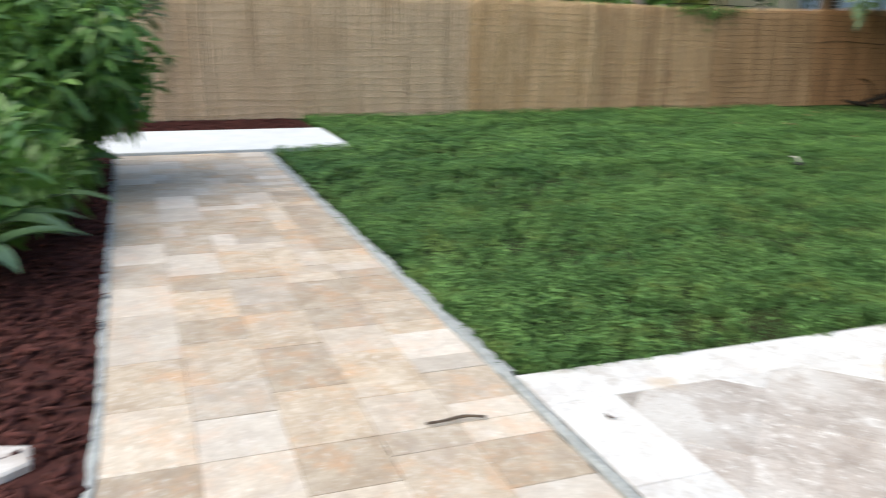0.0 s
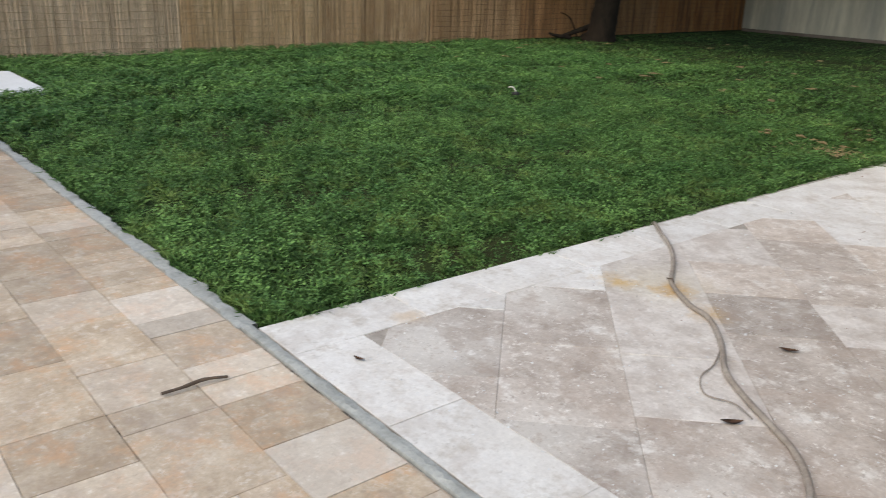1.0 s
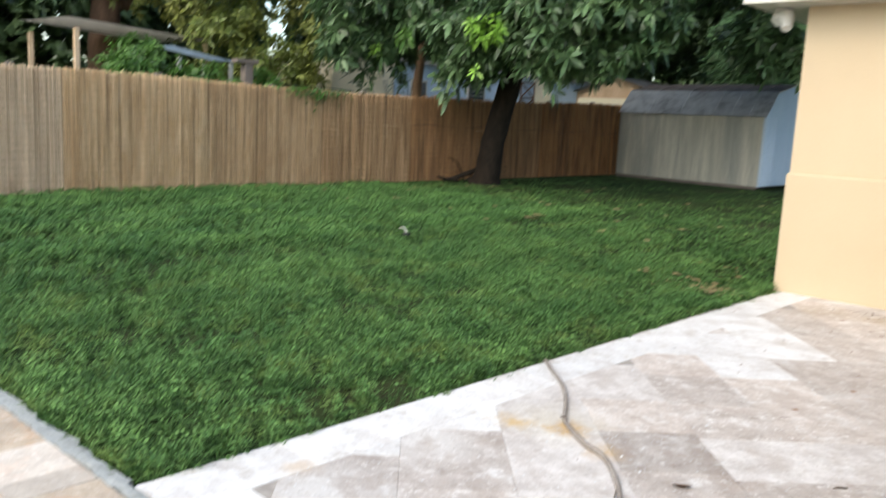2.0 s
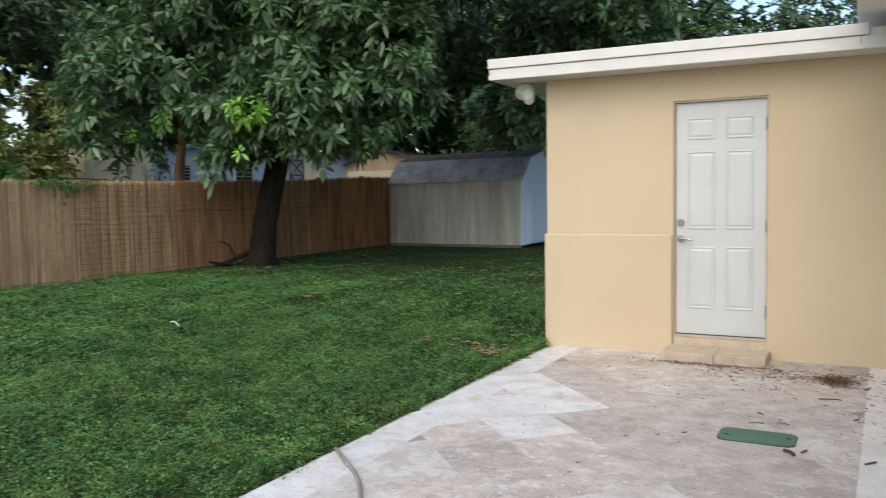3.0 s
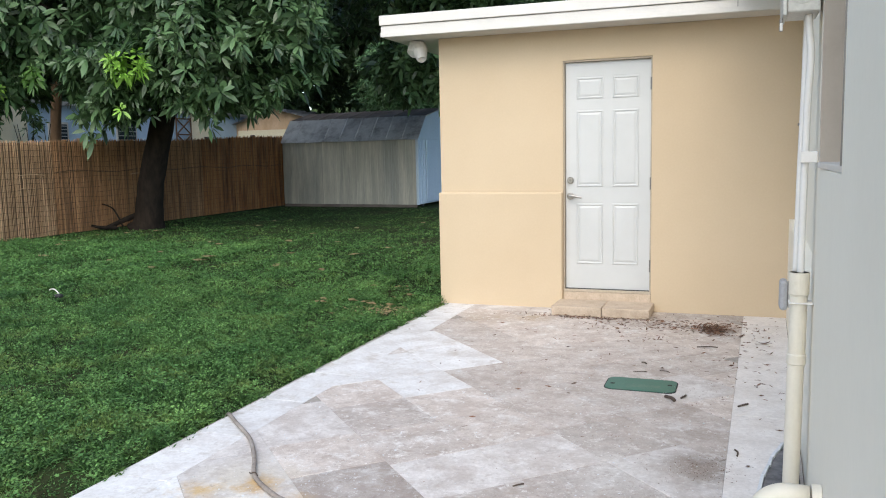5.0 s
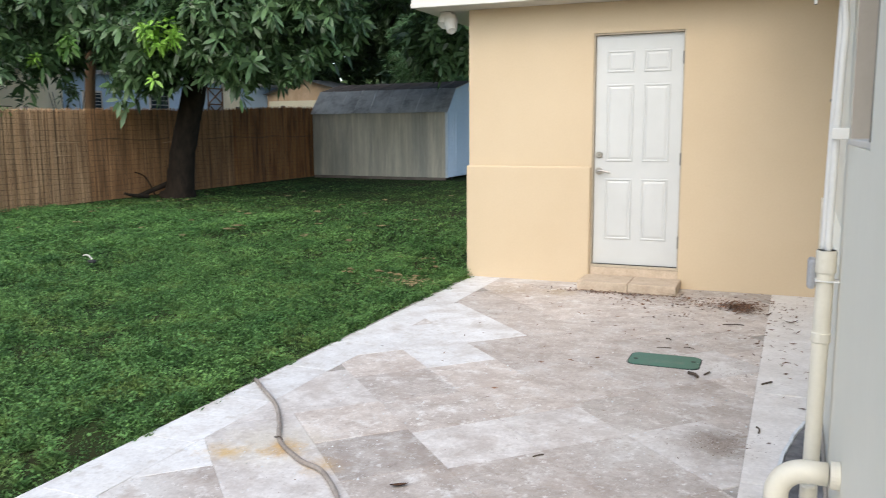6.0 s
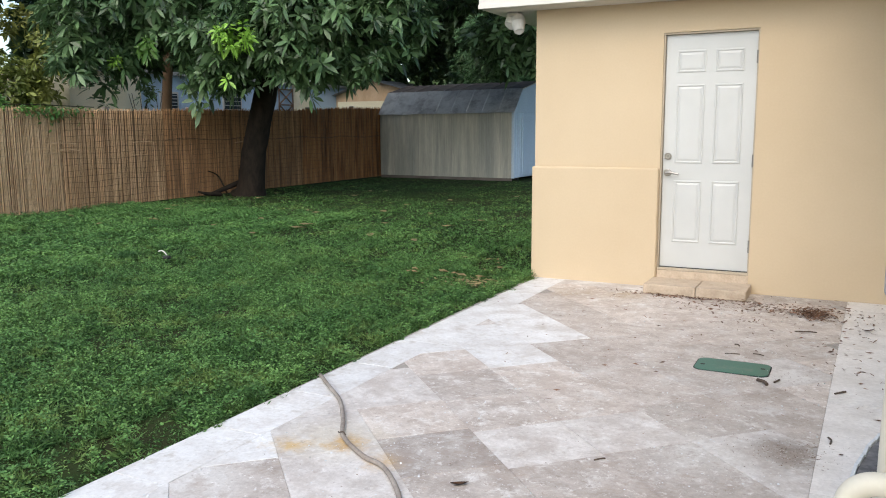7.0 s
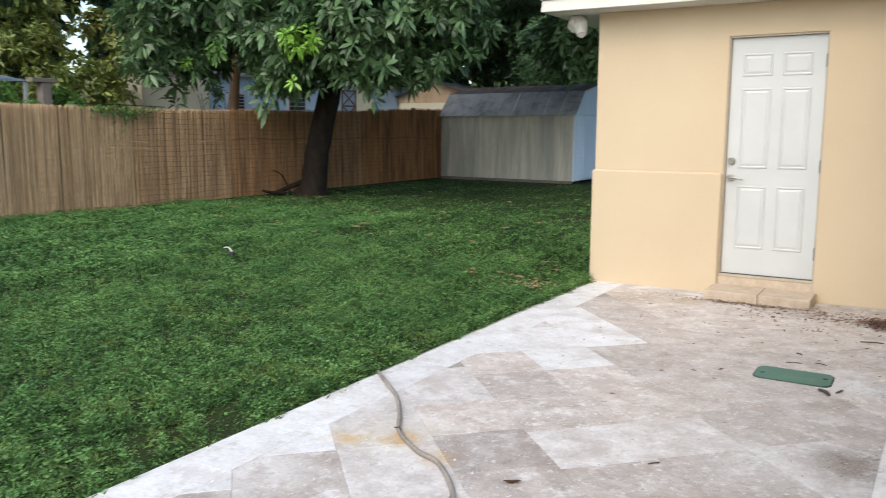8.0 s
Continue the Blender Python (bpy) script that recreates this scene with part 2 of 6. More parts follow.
M["cream_house"] = mat("yellow_cream_stucco", (0.86, 0.79, 0.60), (0.89, 0.83, 0.66), 1.5, 0.85, 0.2, 60)
M["tan_wood"] = mat("tan_weathered_wood", (0.60, 0.42, 0.26), (0.72, 0.54, 0.37), 2.5, 0.8, 0.4, 30, stretch=(1, 1, 0.3))
M["shingle"] = mat("grey_shingle", (0.32, 0.32, 0.32), (0.42, 0.42, 0.42), 5, 0.9, 0.5, 30)
M["glass"] = mat("dark_window_glass", (0.03, 0.04, 0.05), (0.05, 0.06, 0.07), 3, 0.08, 0.0, 30)


def leafmat(name, c1, c2, c3=None, s3=0.5, rough=0.45, vary=0.35, spec=0.5):
    m = mat(name, c1, c2, 0.9, rough, 0.0, 12, spec=spec, vary=vary, island=True, c3=c3, s3=s3, t3=(0.5, 0.7))
    n, l = m.node_tree.nodes, m.node_tree.links
    p = n["Principled BSDF"]
    tr = n.new("ShaderNodeBsdfTranslucent")
    mx = n.new("ShaderNodeMixShader")
    mx.inputs[0].default_value = 0.22
    l.new(p.inputs["Base Color"].links[0].from_socket, tr.inputs["Color"])
    l.new(p.outputs[0], mx.inputs[1])
    l.new(tr.outputs[0], mx.inputs[2])
    l.new(mx.outputs[0], n["Material Output"].inputs["Surface"])
    return m


M["leaf"] = leafmat("tree_leaf", (0.052, 0.106, 0.043), (0.116, 0.193, 0.082), rough=0.36, spec=0.45, vary=0.5)
M["leaf_new"] = leafmat("young_leaf", (0.20, 0.40, 0.05), (0.28, 0.50, 0.08))
M["leaf_far"] = leafmat("far_leaf", (0.070, 0.125, 0.052), (0.12, 0.19, 0.082))
M["leaf_olive"] = leafmat("olive_leaf", (0.13, 0.185, 0.04), (0.26, 0.27, 0.07))
M["leaf_fine"] = leafmat("feathery_leaf", (0.10, 0.21, 0.085), (0.16, 0.28, 0.12))
M["bark_red"] = mat("red_brown_bark", (0.09, 0.05, 0.032), (0.17, 0.10, 0.065), 6, 0.9, 0.8, 30, stretch=(1, 1, 0.35))
M["leaf_bush"] = leafmat("bush_leaf", (0.062, 0.155, 0.030), (0.125, 0.245, 0.052))
M["grass"] = leafmat("grass_blade", (0.051, 0.120, 0.034), (0.095, 0.186, 0.054), c3=(0.195, 0.285, 0.082), s3=2.2, rough=0.5, vary=0.6, spec=0.2)
M["weed"] = leafmat("weed_leaf", (0.082, 0.186, 0.054), (0.160, 0.300, 0.084), c3=(0.046, 0.112, 0.034), s3=2.6, rough=0.5, vary=0.5, spec=0.25)


# ---------------------------------------------------------------- helpers for meshes
def part(name, bm, material, parent=None, label="", smooth=False):
    """Links a bmesh as one mesh object, under a thing or a part."""
    me = bpy.data.meshes.new(name)
    bm.to_mesh(me)
    bm.free()
    if smooth:
        for f in me.polygons:
            f.use_smooth = True
    me.materials.append(material)
    ob = new(name, me)
    if parent:
        ob.parent = parent
        ob.matrix_parent_inverse = parent.matrix_basis.inverted()
    if label:
        tagged(ob, label=label)
    return ob


def thing(name, at, label, category, group="", kind=""):
    ob = new(name)
    ob.empty_display_size = 0.1
    ob.location = at
    return tagged(ob, label, category, group, kind)


def block(x0, x1, y0, y1, z0, z1, bevel=0.0, bm=None):
    own = bm or bmesh.new()
    r = bmesh.ops.create_cube(own, size=1.0)
    bmesh.ops.scale(own, vec=(x1 - x0, y1 - y0, z1 - z0), verts=r["verts"])
    bmesh.ops.translate(own, vec=((x0 + x1) / 2, (y0 + y1) / 2, (z0 + z1) / 2), verts=r["verts"])
    if bevel:
        es = list({e for v in r["verts"] for e in v.link_edges})
        bmesh.ops.bevel(own, geom=es, offset=bevel, segments=2, affect='EDGES', profile=0.5)
    return own


def prism(points, z0, z1, chamfer=0.0, bm=None):
    """An upright prism over a convex outline, with a small chamfer round its top."""
    own = bm or bmesh.new()
    pts = [Vector((p[0], p[1])) for p in points]
    area = sum(a.x * b.y - b.x * a.y for a, b in zip(pts, pts[1:] + pts[:1]))
    if area < 0:
        pts.reverse()
    c = sum(pts, Vector((0, 0))) / len(pts)
    rings = [(z0, 0.0)] + ([(z1 - chamfer, 0.0), (z1, chamfer)] if chamfer else [(z1, 0.0)])
    vs = []
    for z, ins in rings:
        ring = []
        for p in pts:
            d = c - p
            q = p + d * min(1, 1.4 * ins / max(d.length, 1e-6))
            ring.append(own.verts.new((q.x, q.y, z)))
        vs.append(ring)
    k = len(pts)
    for a, b in zip(vs, vs[1:]):
        for i in range(k):
            own.faces.new((a[i], a[(i + 1) % k], b[(i + 1) % k], b[i]))
    own.faces.new(vs[-1])
    own.faces.new(list(reversed(vs[0])))
    return own


def tube(path, radii, sides=12, bm=None, caps=True):
    """A round tube along a line of places; one radius or one for each place."""
    own = bm or bmesh.new()
    pts = [Vector(p) for p in path]
    if isinstance(radii, (int, float)):
        radii = [radii] * len(pts)
    rings = []
    side = None
    for i, p in enumerate(pts):
        d = (pts[min(i + 1, len(pts) - 1)] - pts[max(i - 1, 0)]).normalized()
        if side is None:
            side = d.orthogonal().normalized()
        side = (side - d * side.dot(d)).normalized()
        up = d.cross(side)
        rings.append([own.verts.new(p + (side * math.cos(a) + up * math.sin(a)) * radii[i])
                      for a in [2 * math.pi * k / sides for k in range(sides)]])
    for a, b in zip(rings, rings[1:]):
        for k in range(sides):
            own.faces.new((a[k], a[(k + 1) % sides], b[(k + 1) % sides], b[k]))
    if caps:
        own.faces.new(list(reversed(rings[0])))
        own.faces.new(rings[-1])
    return own


def smooth_line(points, n=8):
    """A rounded line through the given places."""
    pts = [Vector(p) for p in points]
    out = []
    for i in range(len(pts) - 1):
        p0, p1, p2, p3 = pts[max(i - 1, 0)], pts[i], pts[i + 1], pts[min(i + 2, len(pts) - 1)]
        for k in range(n):
            t = k / n
            out.append(0.5 * ((2 * p1) + (p2 - p0) * t + (2 * p0 - 5 * p1 + 4 * p2 - p3) * t * t + (3 * p1 - p0 - 3 * p2 + p3) * t ** 3))
    out.append(pts[-1])
    return out


def soup(name, verts, faces, material, parent=None, label=""):
    """One mesh from arrays of vertices (n x 3) and of four-cornered faces."""
    me = bpy.data.meshes.new(name)
    me.vertices.add(len(verts))
    me.vertices.foreach_set("co", np.asarray(verts, np.float32).ravel())
    faces = np.asarray(faces, np.int32)
    k = faces.shape[1]
    me.loops.add(faces.size)
    me.loops.foreach_set("vertex_index", faces.ravel())
    me.polygons.add(len(faces))
    me.polygons.foreach_set("loop_start", np.arange(0, faces.size, k, dtype=np.int32))
    me.update(calc_edges=True)
    me.materials.append(material)
    ob = new(name, me)
    if parent:
        ob.parent = parent
        ob.matrix_parent_inverse = parent.matrix_basis.inverted()
    if label:
        tagged(ob, label=label)
    return ob


def leaves(base, direction, length, width, droop, rng):
    """Leaf blades, each of two folded quads: base places, directions (n x 3), lengths and widths."""
    n = len(base)
    d = direction / np.linalg.norm(direction, axis=1, keepdims=True)
    up = np.tile((0.0, 0.0, 1.0), (n, 1)) + rng.normal(0, 0.35, (n, 3))
    s = np.cross(d, up)
    s /= np.linalg.norm(s, axis=1, keepdims=True) + 1e-9
    nn = np.cross(s, d)
    L, W = length[:, None], width[:, None]
    down = np.zeros((n, 3))
    down[:, 2] = -droop * length
    mid = base + d * L * 0.5 + nn * W * 0.12
    tip = base + d * L + down
    a = base + d * L * 0.45 + s * W * 0.5 + down * 0.3
    b = base + d * L * 0.45 - s * W * 0.5 + down * 0.3
    v = np.stack([base, a, tip, b, mid], 1).reshape(-1, 3)
    o = np.arange(n)[:, None] * 5
    f = np.concatenate([o + np.array([[0, 4, 2, 1]]), o + np.array([[0, 3, 2, 4]])], 0)
    return v, f


def blades(base, direction, length, width, droop, rng):
    """Plain blades of one bent quad each, for turf seen from further off."""
    n = len(base)
    d = direction / np.linalg.norm(direction, axis=1, keepdims=True)
    s = np.cross(d, np.tile((0.0, 0.0, 1.0), (n, 1)) + rng.normal(0, 0.35, (n, 3)))
    s /= np.linalg.norm(s, axis=1, keepdims=True) + 1e-9
    L, W = length[:, None], width[:, None]
    down = np.zeros((n, 3))
    down[:, 2] = -droop * length
    mid = base + d * L * 0.45
    v = np.stack([base, mid + s * W * 0.5, base + d * L + down, mid - s * W * 0.5], 1).reshape(-1, 3)
    return v, np.arange(n)[:, None] * 4 + np.array([[0, 1, 2, 3]])


def broad_leaves(base, direction, length, width, droop, rng, face=None):
    """Fuller leaf blades of three quads: rounded shoulders, a folded midrib and a drooping point."""
    n = len(base)
    d = direction / np.linalg.norm(direction, axis=1, keepdims=True)
    up = np.tile((0.0, 0.0, 1.0), (n, 1)) + rng.normal(0, 0.35, (n, 3)) if face is None else face + rng.normal(0, 0.42, (n, 3))
    s = np.cross(d, up)
    s /= np.linalg.norm(s, axis=1, keepdims=True) + 1e-9
    nn = np.cross(s, d)
    L, W = length[:, None], width[:, None]
    down = np.zeros((n, 3))
    down[:, 2] = -droop * length
    m = base + d * L * 0.55 - nn * W * 0.10 + down * 0.3
    tip = base + d * L + down
    a1 = base + d * L * 0.34 + s * W * 0.44 + down * 0.12
    b1_ = base + d * L * 0.34 - s * W * 0.44 + down * 0.12
    a2 = base + d * L * 0.70 + s * W * 0.42 + down * 0.48
    b2_ = base + d * L * 0.70 - s * W * 0.42 + down * 0.48
    v = np.stack([base, a1, a2, tip, b2_, b1_, m], 1).reshape(-1, 3)
    o = np.arange(n)[:, None] * 7
    f = np.concatenate([o + np.array([q]) for q in ((0, 6, 2, 1), (6, 4, 3, 2), (0, 5, 4, 6))], 0)
    return v, f


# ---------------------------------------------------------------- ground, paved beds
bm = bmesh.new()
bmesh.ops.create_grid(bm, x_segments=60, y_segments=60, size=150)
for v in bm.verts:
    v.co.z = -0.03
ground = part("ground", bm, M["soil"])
tagged(ground, "dark soil with short green turf round the house", "ground", kind="structure")

X0, X1, X2 = 0.045, 0.33, 2.725        # lawn edge, inner border, strip by the house
Y0, Y1 = -6.07, -0.25                 # mortar line, border along the cream wall
WALK_N, WALK_S = -6.13, -7.69
TILT = 0.026                          # the house wall turns a little inwards
BEND = 0.015                          # the walkway turns a little away beyond the patio


def bent(ob):
    """Turns what lies along the walkway beyond the patio's corner."""
    for v in ob.data.vertices:
        v.co.y += BEND * min(0.0, v.co.x)
    return ob


def wall_x(y):
    return 3.06 + TILT * y


patio = part("patio", prism([(X0 + 0.004, Y0), (2.90, Y0), (3.06, -0.002), (0.004, -0.002)], -0.12, -0.004), M["grout_patio"])
tagged(patio, "grey-beige travertine patio laid diagonally with a pale border", "patio", kind="structure")
walkway = bent(part("walkway", prism([(-6.35, WALK_S), (0.0, WALK_S), (5.99, WALK_S), (5.99, WALK_N), (0.0, WALK_N), (-6.35, WALK_N)], -0.12, -0.007), M["grout"]))
tagged(walkway, "tan travertine walkway beside the lawn", "walkway", kind="structure")


def ragged_strip(name, x0, x1, y, half, label, rough=0.35, z=0.004):
    rng = random.Random(name)
    b = bmesh.new()
    n = int((x1 - x0) / 0.022)
    rows = []
    for i in range(n + 1):
        x = x0 + (x1 - x0) * i / n
        w = (noise.noise(Vector((x * 2.3, y, 0))) + 0.7 * noise.noise(Vector((x * 11, y, 3)))) * half * rough
        w2 = (noise.noise(Vector((x * 3.1, y + 9, 0))) + 0.8 * noise.noise(Vector((x * 13, y + 9, 3)))) * half * rough
        rows.append([b.verts.new((x, y - half + w, -0.06)), b.verts.new((x, y - half + 0.008 + w, z - 0.004)),
                     b.verts.new((x, y + rng.uniform(-.01, .01), z - 0.003 + rng.uniform(0, 0.004))),
                     b.verts.new((x, y + half - 0.008 + w2, z - 0.004)), b.verts.new((x, y + half + w2, -0.06))])
    for a, c in zip(rows, rows[1:]):
        for k in range(4):
            b.faces.new((a[k], c[k], c[k + 1], a[k + 1]))
    return tagged(bent(part(name, b, M["mortar"])), label, "mortar edge", kind="structure")


ragged_strip("mortar_joint", -0.05, 6.0, -6.10, 0.030, "smeared grey mortar joint between walkway and patio", 0.3)
ragged_strip("mortar_edge", -6.35, 0.0, -6.095, 0.042, "rough grey mortar edge between walkway and lawn", 0.6)
ragged_strip("mortar_edge", -6.35, 6.0, -7.688, 0.024, "rough grey mortar edge between walkway and mulch", 0.5)

slab = part("concrete_slab", block(-8.20, -6.38, -8.2, -5.2, -0.08, 0.03, 0.008), M["slab"])
tagged(slab, "bright white concrete slab at the end of the walkway", "concrete slab", kind="structure")

mulch_bed = part("mulch_bed", prism([(-9.6, -9.9), (6, -9.9), (6, -7.70), (-9.6, -7.70)], -0.06, -0.012), M["mulch"])
tagged(mulch_bed, "dark red wood mulch bed beside the walkway", "mulch bed", kind="structure")
mulch_back = part("mulch_bed", prism([(-9.6, -7.695), (-8.22, -7.695), (-8.22, -5.25), (-9.6, -5.25)], -0.06, -0.012), M["mulch"])
tagged(mulch_back, "dark red mulch strip between slab and fence", "mulch bed", kind="structure")


def mulch_chips(name, n, x0, x1, y0, y1, rng):
    c = np.stack([rng.uniform(x0, x1, n), rng.uniform(y0, y1, n), rng.uniform(-0.008, 0.014, n)], 1)
    c[:, 1] += BEND * np.minimum(0, c[:, 0])
    a = rng.uniform(0, 2 * np.pi, n)
    L, W = rng.uniform(0.015, 0.045, n), rng.uniform(0.006, 0.014, n)
    d = np.stack([np.cos(a), np.sin(a), rng.normal(0, 0.25, n)], 1) * L[:, None]
    s = np.stack([-np.sin(a), np.cos(a), rng.normal(0, 0.3, n)], 1) * W[:, None]
    h = np.zeros((n, 3))
    h[:, 2] = 0.006
    v = np.stack([c - d - s, c + d - s, c + d + s, c - d + s, c - d - s + h, c + d - s + h, c + d + s + h, c - d + s + h], 1).reshape(-1, 3)
    o = np.arange(n)[:, None] * 8
    f = np.concatenate([o + np.array([q]) for q in ((4, 5, 6, 7), (0, 1, 5, 4), (2, 3, 7, 6), (1, 2, 6, 5), (3, 0, 4, 7))], 0)
    ob = soup(name, v, f, M["mulch"])
    return tagged(ob, "loose red wood chips on the bed", "mulch", kind="stuff")


rng = np.random.default_rng(5)
mulch_chips("mulch_chips", 8000, -6.5, 1.2, -9.88, -7.715, rng)
mulch_chips("mulch_chips", 6500, 1.2, 5.98, -9.88, -7.715, rng)
mulch_chips("mulch_chips", 3000, -9.55, -6.5, -9.88, -7.715, rng)
mulch_chips("mulch_chips", 2500, -9.55, -8.22, -7.7, -5.25, rng)

# ---------------------------------------------------------------- extension with the door
WT = 0.20
DX0, DX1, DZ0, DZ1 = 1.172, 1.952, 0.165, 2.225
bm = bmesh.new()
block(0.0, DX0, 0.0, WT, -0.1, 2.494, 0, bm)
block(DX1, 3.30, 0.0, WT, -0.1, 2.4845, 0, bm)
block(DX0, DX1, 0.0, WT, DZ1, 2.489, 0, bm)
wall_door = part("wall_south", bm, M["cream"])
tagged(wall_door, "smooth cream stucco wall with a white door", "wall", kind="structure")
bm = block(-0.020, DX0 - 0.003, -0.034, -0.0005, -0.05, 1.062, 0.014)
lower = part("plaster_band", bm, M["cream"], wall_door, "thicker lower plaster coat with rounded top edge")
wall_side = part("wall_west", block(0.0, WT, WT, 4.2, -0.1, 2.5), M["cream"])
tagged(wall_side, "cream stucco side wall of the extension", "wall", kind="structure")
wall_rear = part("wall_north", block(WT, 7.0, 4.0, 4.2, -0.1, 2.5), M["cream"])
tagged(wall_rear, "cream stucco rear wall", "wall", kind="structure")


def sheared(b, x_ref=-0.45, slope=-0.004):
    for v in b.verts:
        v.co.z += slope * (v.co.x - x_ref)
    return b


roof = thing("roof", (-0.45, -0.3, 2.6), "low white flat roof with stepped metal fascia", "roof", kind="structure")
part("roof_deck", sheared(block(-0.43, 3.4, -0.28, 4.5, 2.515, 2.66)), M["roof"], roof)
part("soffit", sheared(block(-0.425, 3.05, -0.275, 4.4, 2.498, 2.511)), M["white"], roof, "white painted soffit")
part("lower_fascia", sheared(block(-0.452, 3.05, -0.302, -0.281, 2.500, 2.598, 0.004)), M["white"], roof, "white lower fascia board")
part("upper_fascia", sheared(block(-0.462, 2.682, -0.316, -0.281, 2.604, 2.692, 0.005)), M["white"], roof, "white upper drip edge")
part("fascia_seam", sheared(block(2.626, 2.632, -0.3045, -0.3022, 2.541, 2.597)), M["hinge"], roof, "dark joint between two fascia boards")
part("fascia_crease", sheared(block(-0.455, 3.05, -0.307, -0.3025, 2.500, 2.540, 0.002)), M["white"], roof, "folded lower lip")
part("side_fascia", sheared(block(-0.452, -0.431, -0.2805, 4.5, 2.500, 2.598, 0.004)), M["white"], roof)
part("side_drip_edge", sheared(block(-0.462, -0.431, -0.2805, 4.5, 2.604, 2.692, 0.005)), M["white"], roof)

spout = thing("roof_spout", (-0.23, 0.0, 2.36), "white two-headed fitting under the soffit corner", "spout")
part("collar", block(-0.30, -0.18, 0.0, 0.12, 2.44, 2.495, 0.012), M["white"], spout)
part("nozzle", tube([(-0.25, 0.06, 2.45), (-0.262, 0.045, 2.42), (-0.275, 0.02, 2.375), (-0.278, 0.015, 2.37)], [0.058, 0.066, 0.056, 0.04], 16), M["white"], spout)
part("nozzle", tube([(-0.215, 0.05, 2.44), (-0.20, 0.035, 2.40), (-0.175, 0.005, 2.315), (-0.172, 0.0, 2.31)], [0.072, 0.072, 0.046, 0.03], 16), M["white"], spout)

# ---------------------------------------------------------------- door
door = thing("door_1", (1.56, 0.06, DZ0), "closed white six-panel door with satin nickel lever", "door", kind="structure")
bm = bmesh.new()
block(DX0 + 0.001, DX0 + 0.013, 0.012, 0.12, DZ0, DZ1 - 0.001, 0.002, bm)
block(DX1 - 0.013, DX1 - 0.001, 0.012, 0.12, DZ0, DZ1 - 0.001, 0.002, bm)
block(DX0 + 0.013, DX1 - 0.013, 0.012, 0.12, DZ1 - 0.016, DZ1 - 0.001, 0.002, bm)
part("door_frame", bm, M["frame"], door, "brown-beige painted door frame")
lx0, lx1, lz0, lz1 = DX0 + 0.016, DX1 - 0.015, DZ0 + 0.012, DZ1 - 0.019
leaf_ob = part("door_leaf", block(lx0, lx1, 0.05, 0.092, lz0, lz1, 0.002), M["door"], door, "white painted steel door leaf")


def door_panel(x0, x1, z0, z1):
    """Moulded panel: a rounded frame standing proud, a groove, and a raised field."""
    b = bmesh.new()
    prof = [(0.000, 0.0505), (0.004, 0.0440), (0.012, 0.0425), (0.017, 0.0475), (0.022, 0.0495), (0.040, 0.0435)]
    loops = []
    for ins, y in prof:
        loops.append([b.verts.new(p) for p in ((x0 + ins, y, z0 + ins), (x1 - ins, y, z0 + ins), (x1 - ins, y, z1 - ins), (x0 + ins, y, z1 - ins))])
    for a, c in zip(loops, loops[1:]):
        for k in range(4):
            b.faces.new((a[k], a[(k + 1) % 4], c[(k + 1) % 4], c[k]))
    b.faces.new(loops[-1])
    return part("panel", b, M["door"], leaf_ob)


for pz0, pz1 in ((1.885, 2.075), (1.105, 1.785), (0.405, 0.955)):
    door_panel(1.285, 1.525, pz0, pz1)
    door_panel(1.605, 1.835, pz0, pz1)


def disc(x, y0, y1, z, r0, r1, sides=24):
    return tube([(x, y0, z), (x, y0 + (y1 - y0) * 0.7, z), (x, y1, z)], [r0, r0 * 0.97, r1], sides)


bolt = part("deadbolt", disc(1.232, 0.05, 0.028, 1.165, 0.030, 0.022), M["nickel"], door, "round satin nickel deadbolt")
part("keyhole", disc(1.232, 0.0282, 0.024, 1.165, 0.012, 0.011, 16), M["hinge"], bolt)
lever = part("door_handle", disc(1.232, 0.05, 0.034, 1.022, 0.033, 0.026), M["nickel"], door, "satin nickel lever handle")
part("spindle", tube([(1.232, 0.036, 1.022), (1.232, -0.008, 1.022)], 0.011, 14), M["nickel"], lever)
part("lever", tube(smooth_line([(1.225, -0.006, 1.022), (1.262, -0.010, 1.026), (1.30, -0.008, 1.018), (1.34, -0.004, 1.010)], 5),
                   [0.012] * 8 + [0.0095] * 8, 12), M["nickel"], lever, smooth=True)
for hz in (1.99, 1.13, 0.40):
    hinge = part("hinge", tube([(lx1 + 0.006, 0.022, hz - 0.05), (lx1 + 0.006, 0.022, hz + 0.05)], 0.0105, 12), M["hinge"], door, "dull steel hinge")
    part("knuckle", tube([(lx1 + 0.006, 0.022, hz + 0.05), (lx1 + 0.006, 0.022, hz + 0.056)], 0.0115, 12), M["hinge"], hinge)
part("threshold", block(DX0 + 0.002, DX1 - 0.002, 0.004, 0.14, DZ0 - 0.012, DZ0 + 0.010, 0.003), M["frame"], door, "worn metal threshold")
part("door_sweep", block(lx0, lx1, 0.030, 0.049, DZ0 + 0.0105, lz0 + 0.004), M["dark"], door, "dark rubber sweep under the door")

sill_stone = part("sill_stone", block(DX0 + 0.001, DX1 - 0.001, 0.003, 0.19, 0.07, DZ0 - 0.014, 0.004), M["step"])
tagged(sill_stone, "stained travertine riser below the door", "sill", kind="structure")
step = thing("doorstep", (1.56, -0.19, 0), "low doorstep of two tan travertine slabs", "step", kind="structure")
part("step_slab", block(1.142, 1.578, -0.372, -0.003, 0.0, 0.084, 0.008), M["step"], step)
part("step_slab", block(1.582, 1.982, -0.376, -0.003, 0.0, 0.083, 0.008), M["step"], step)

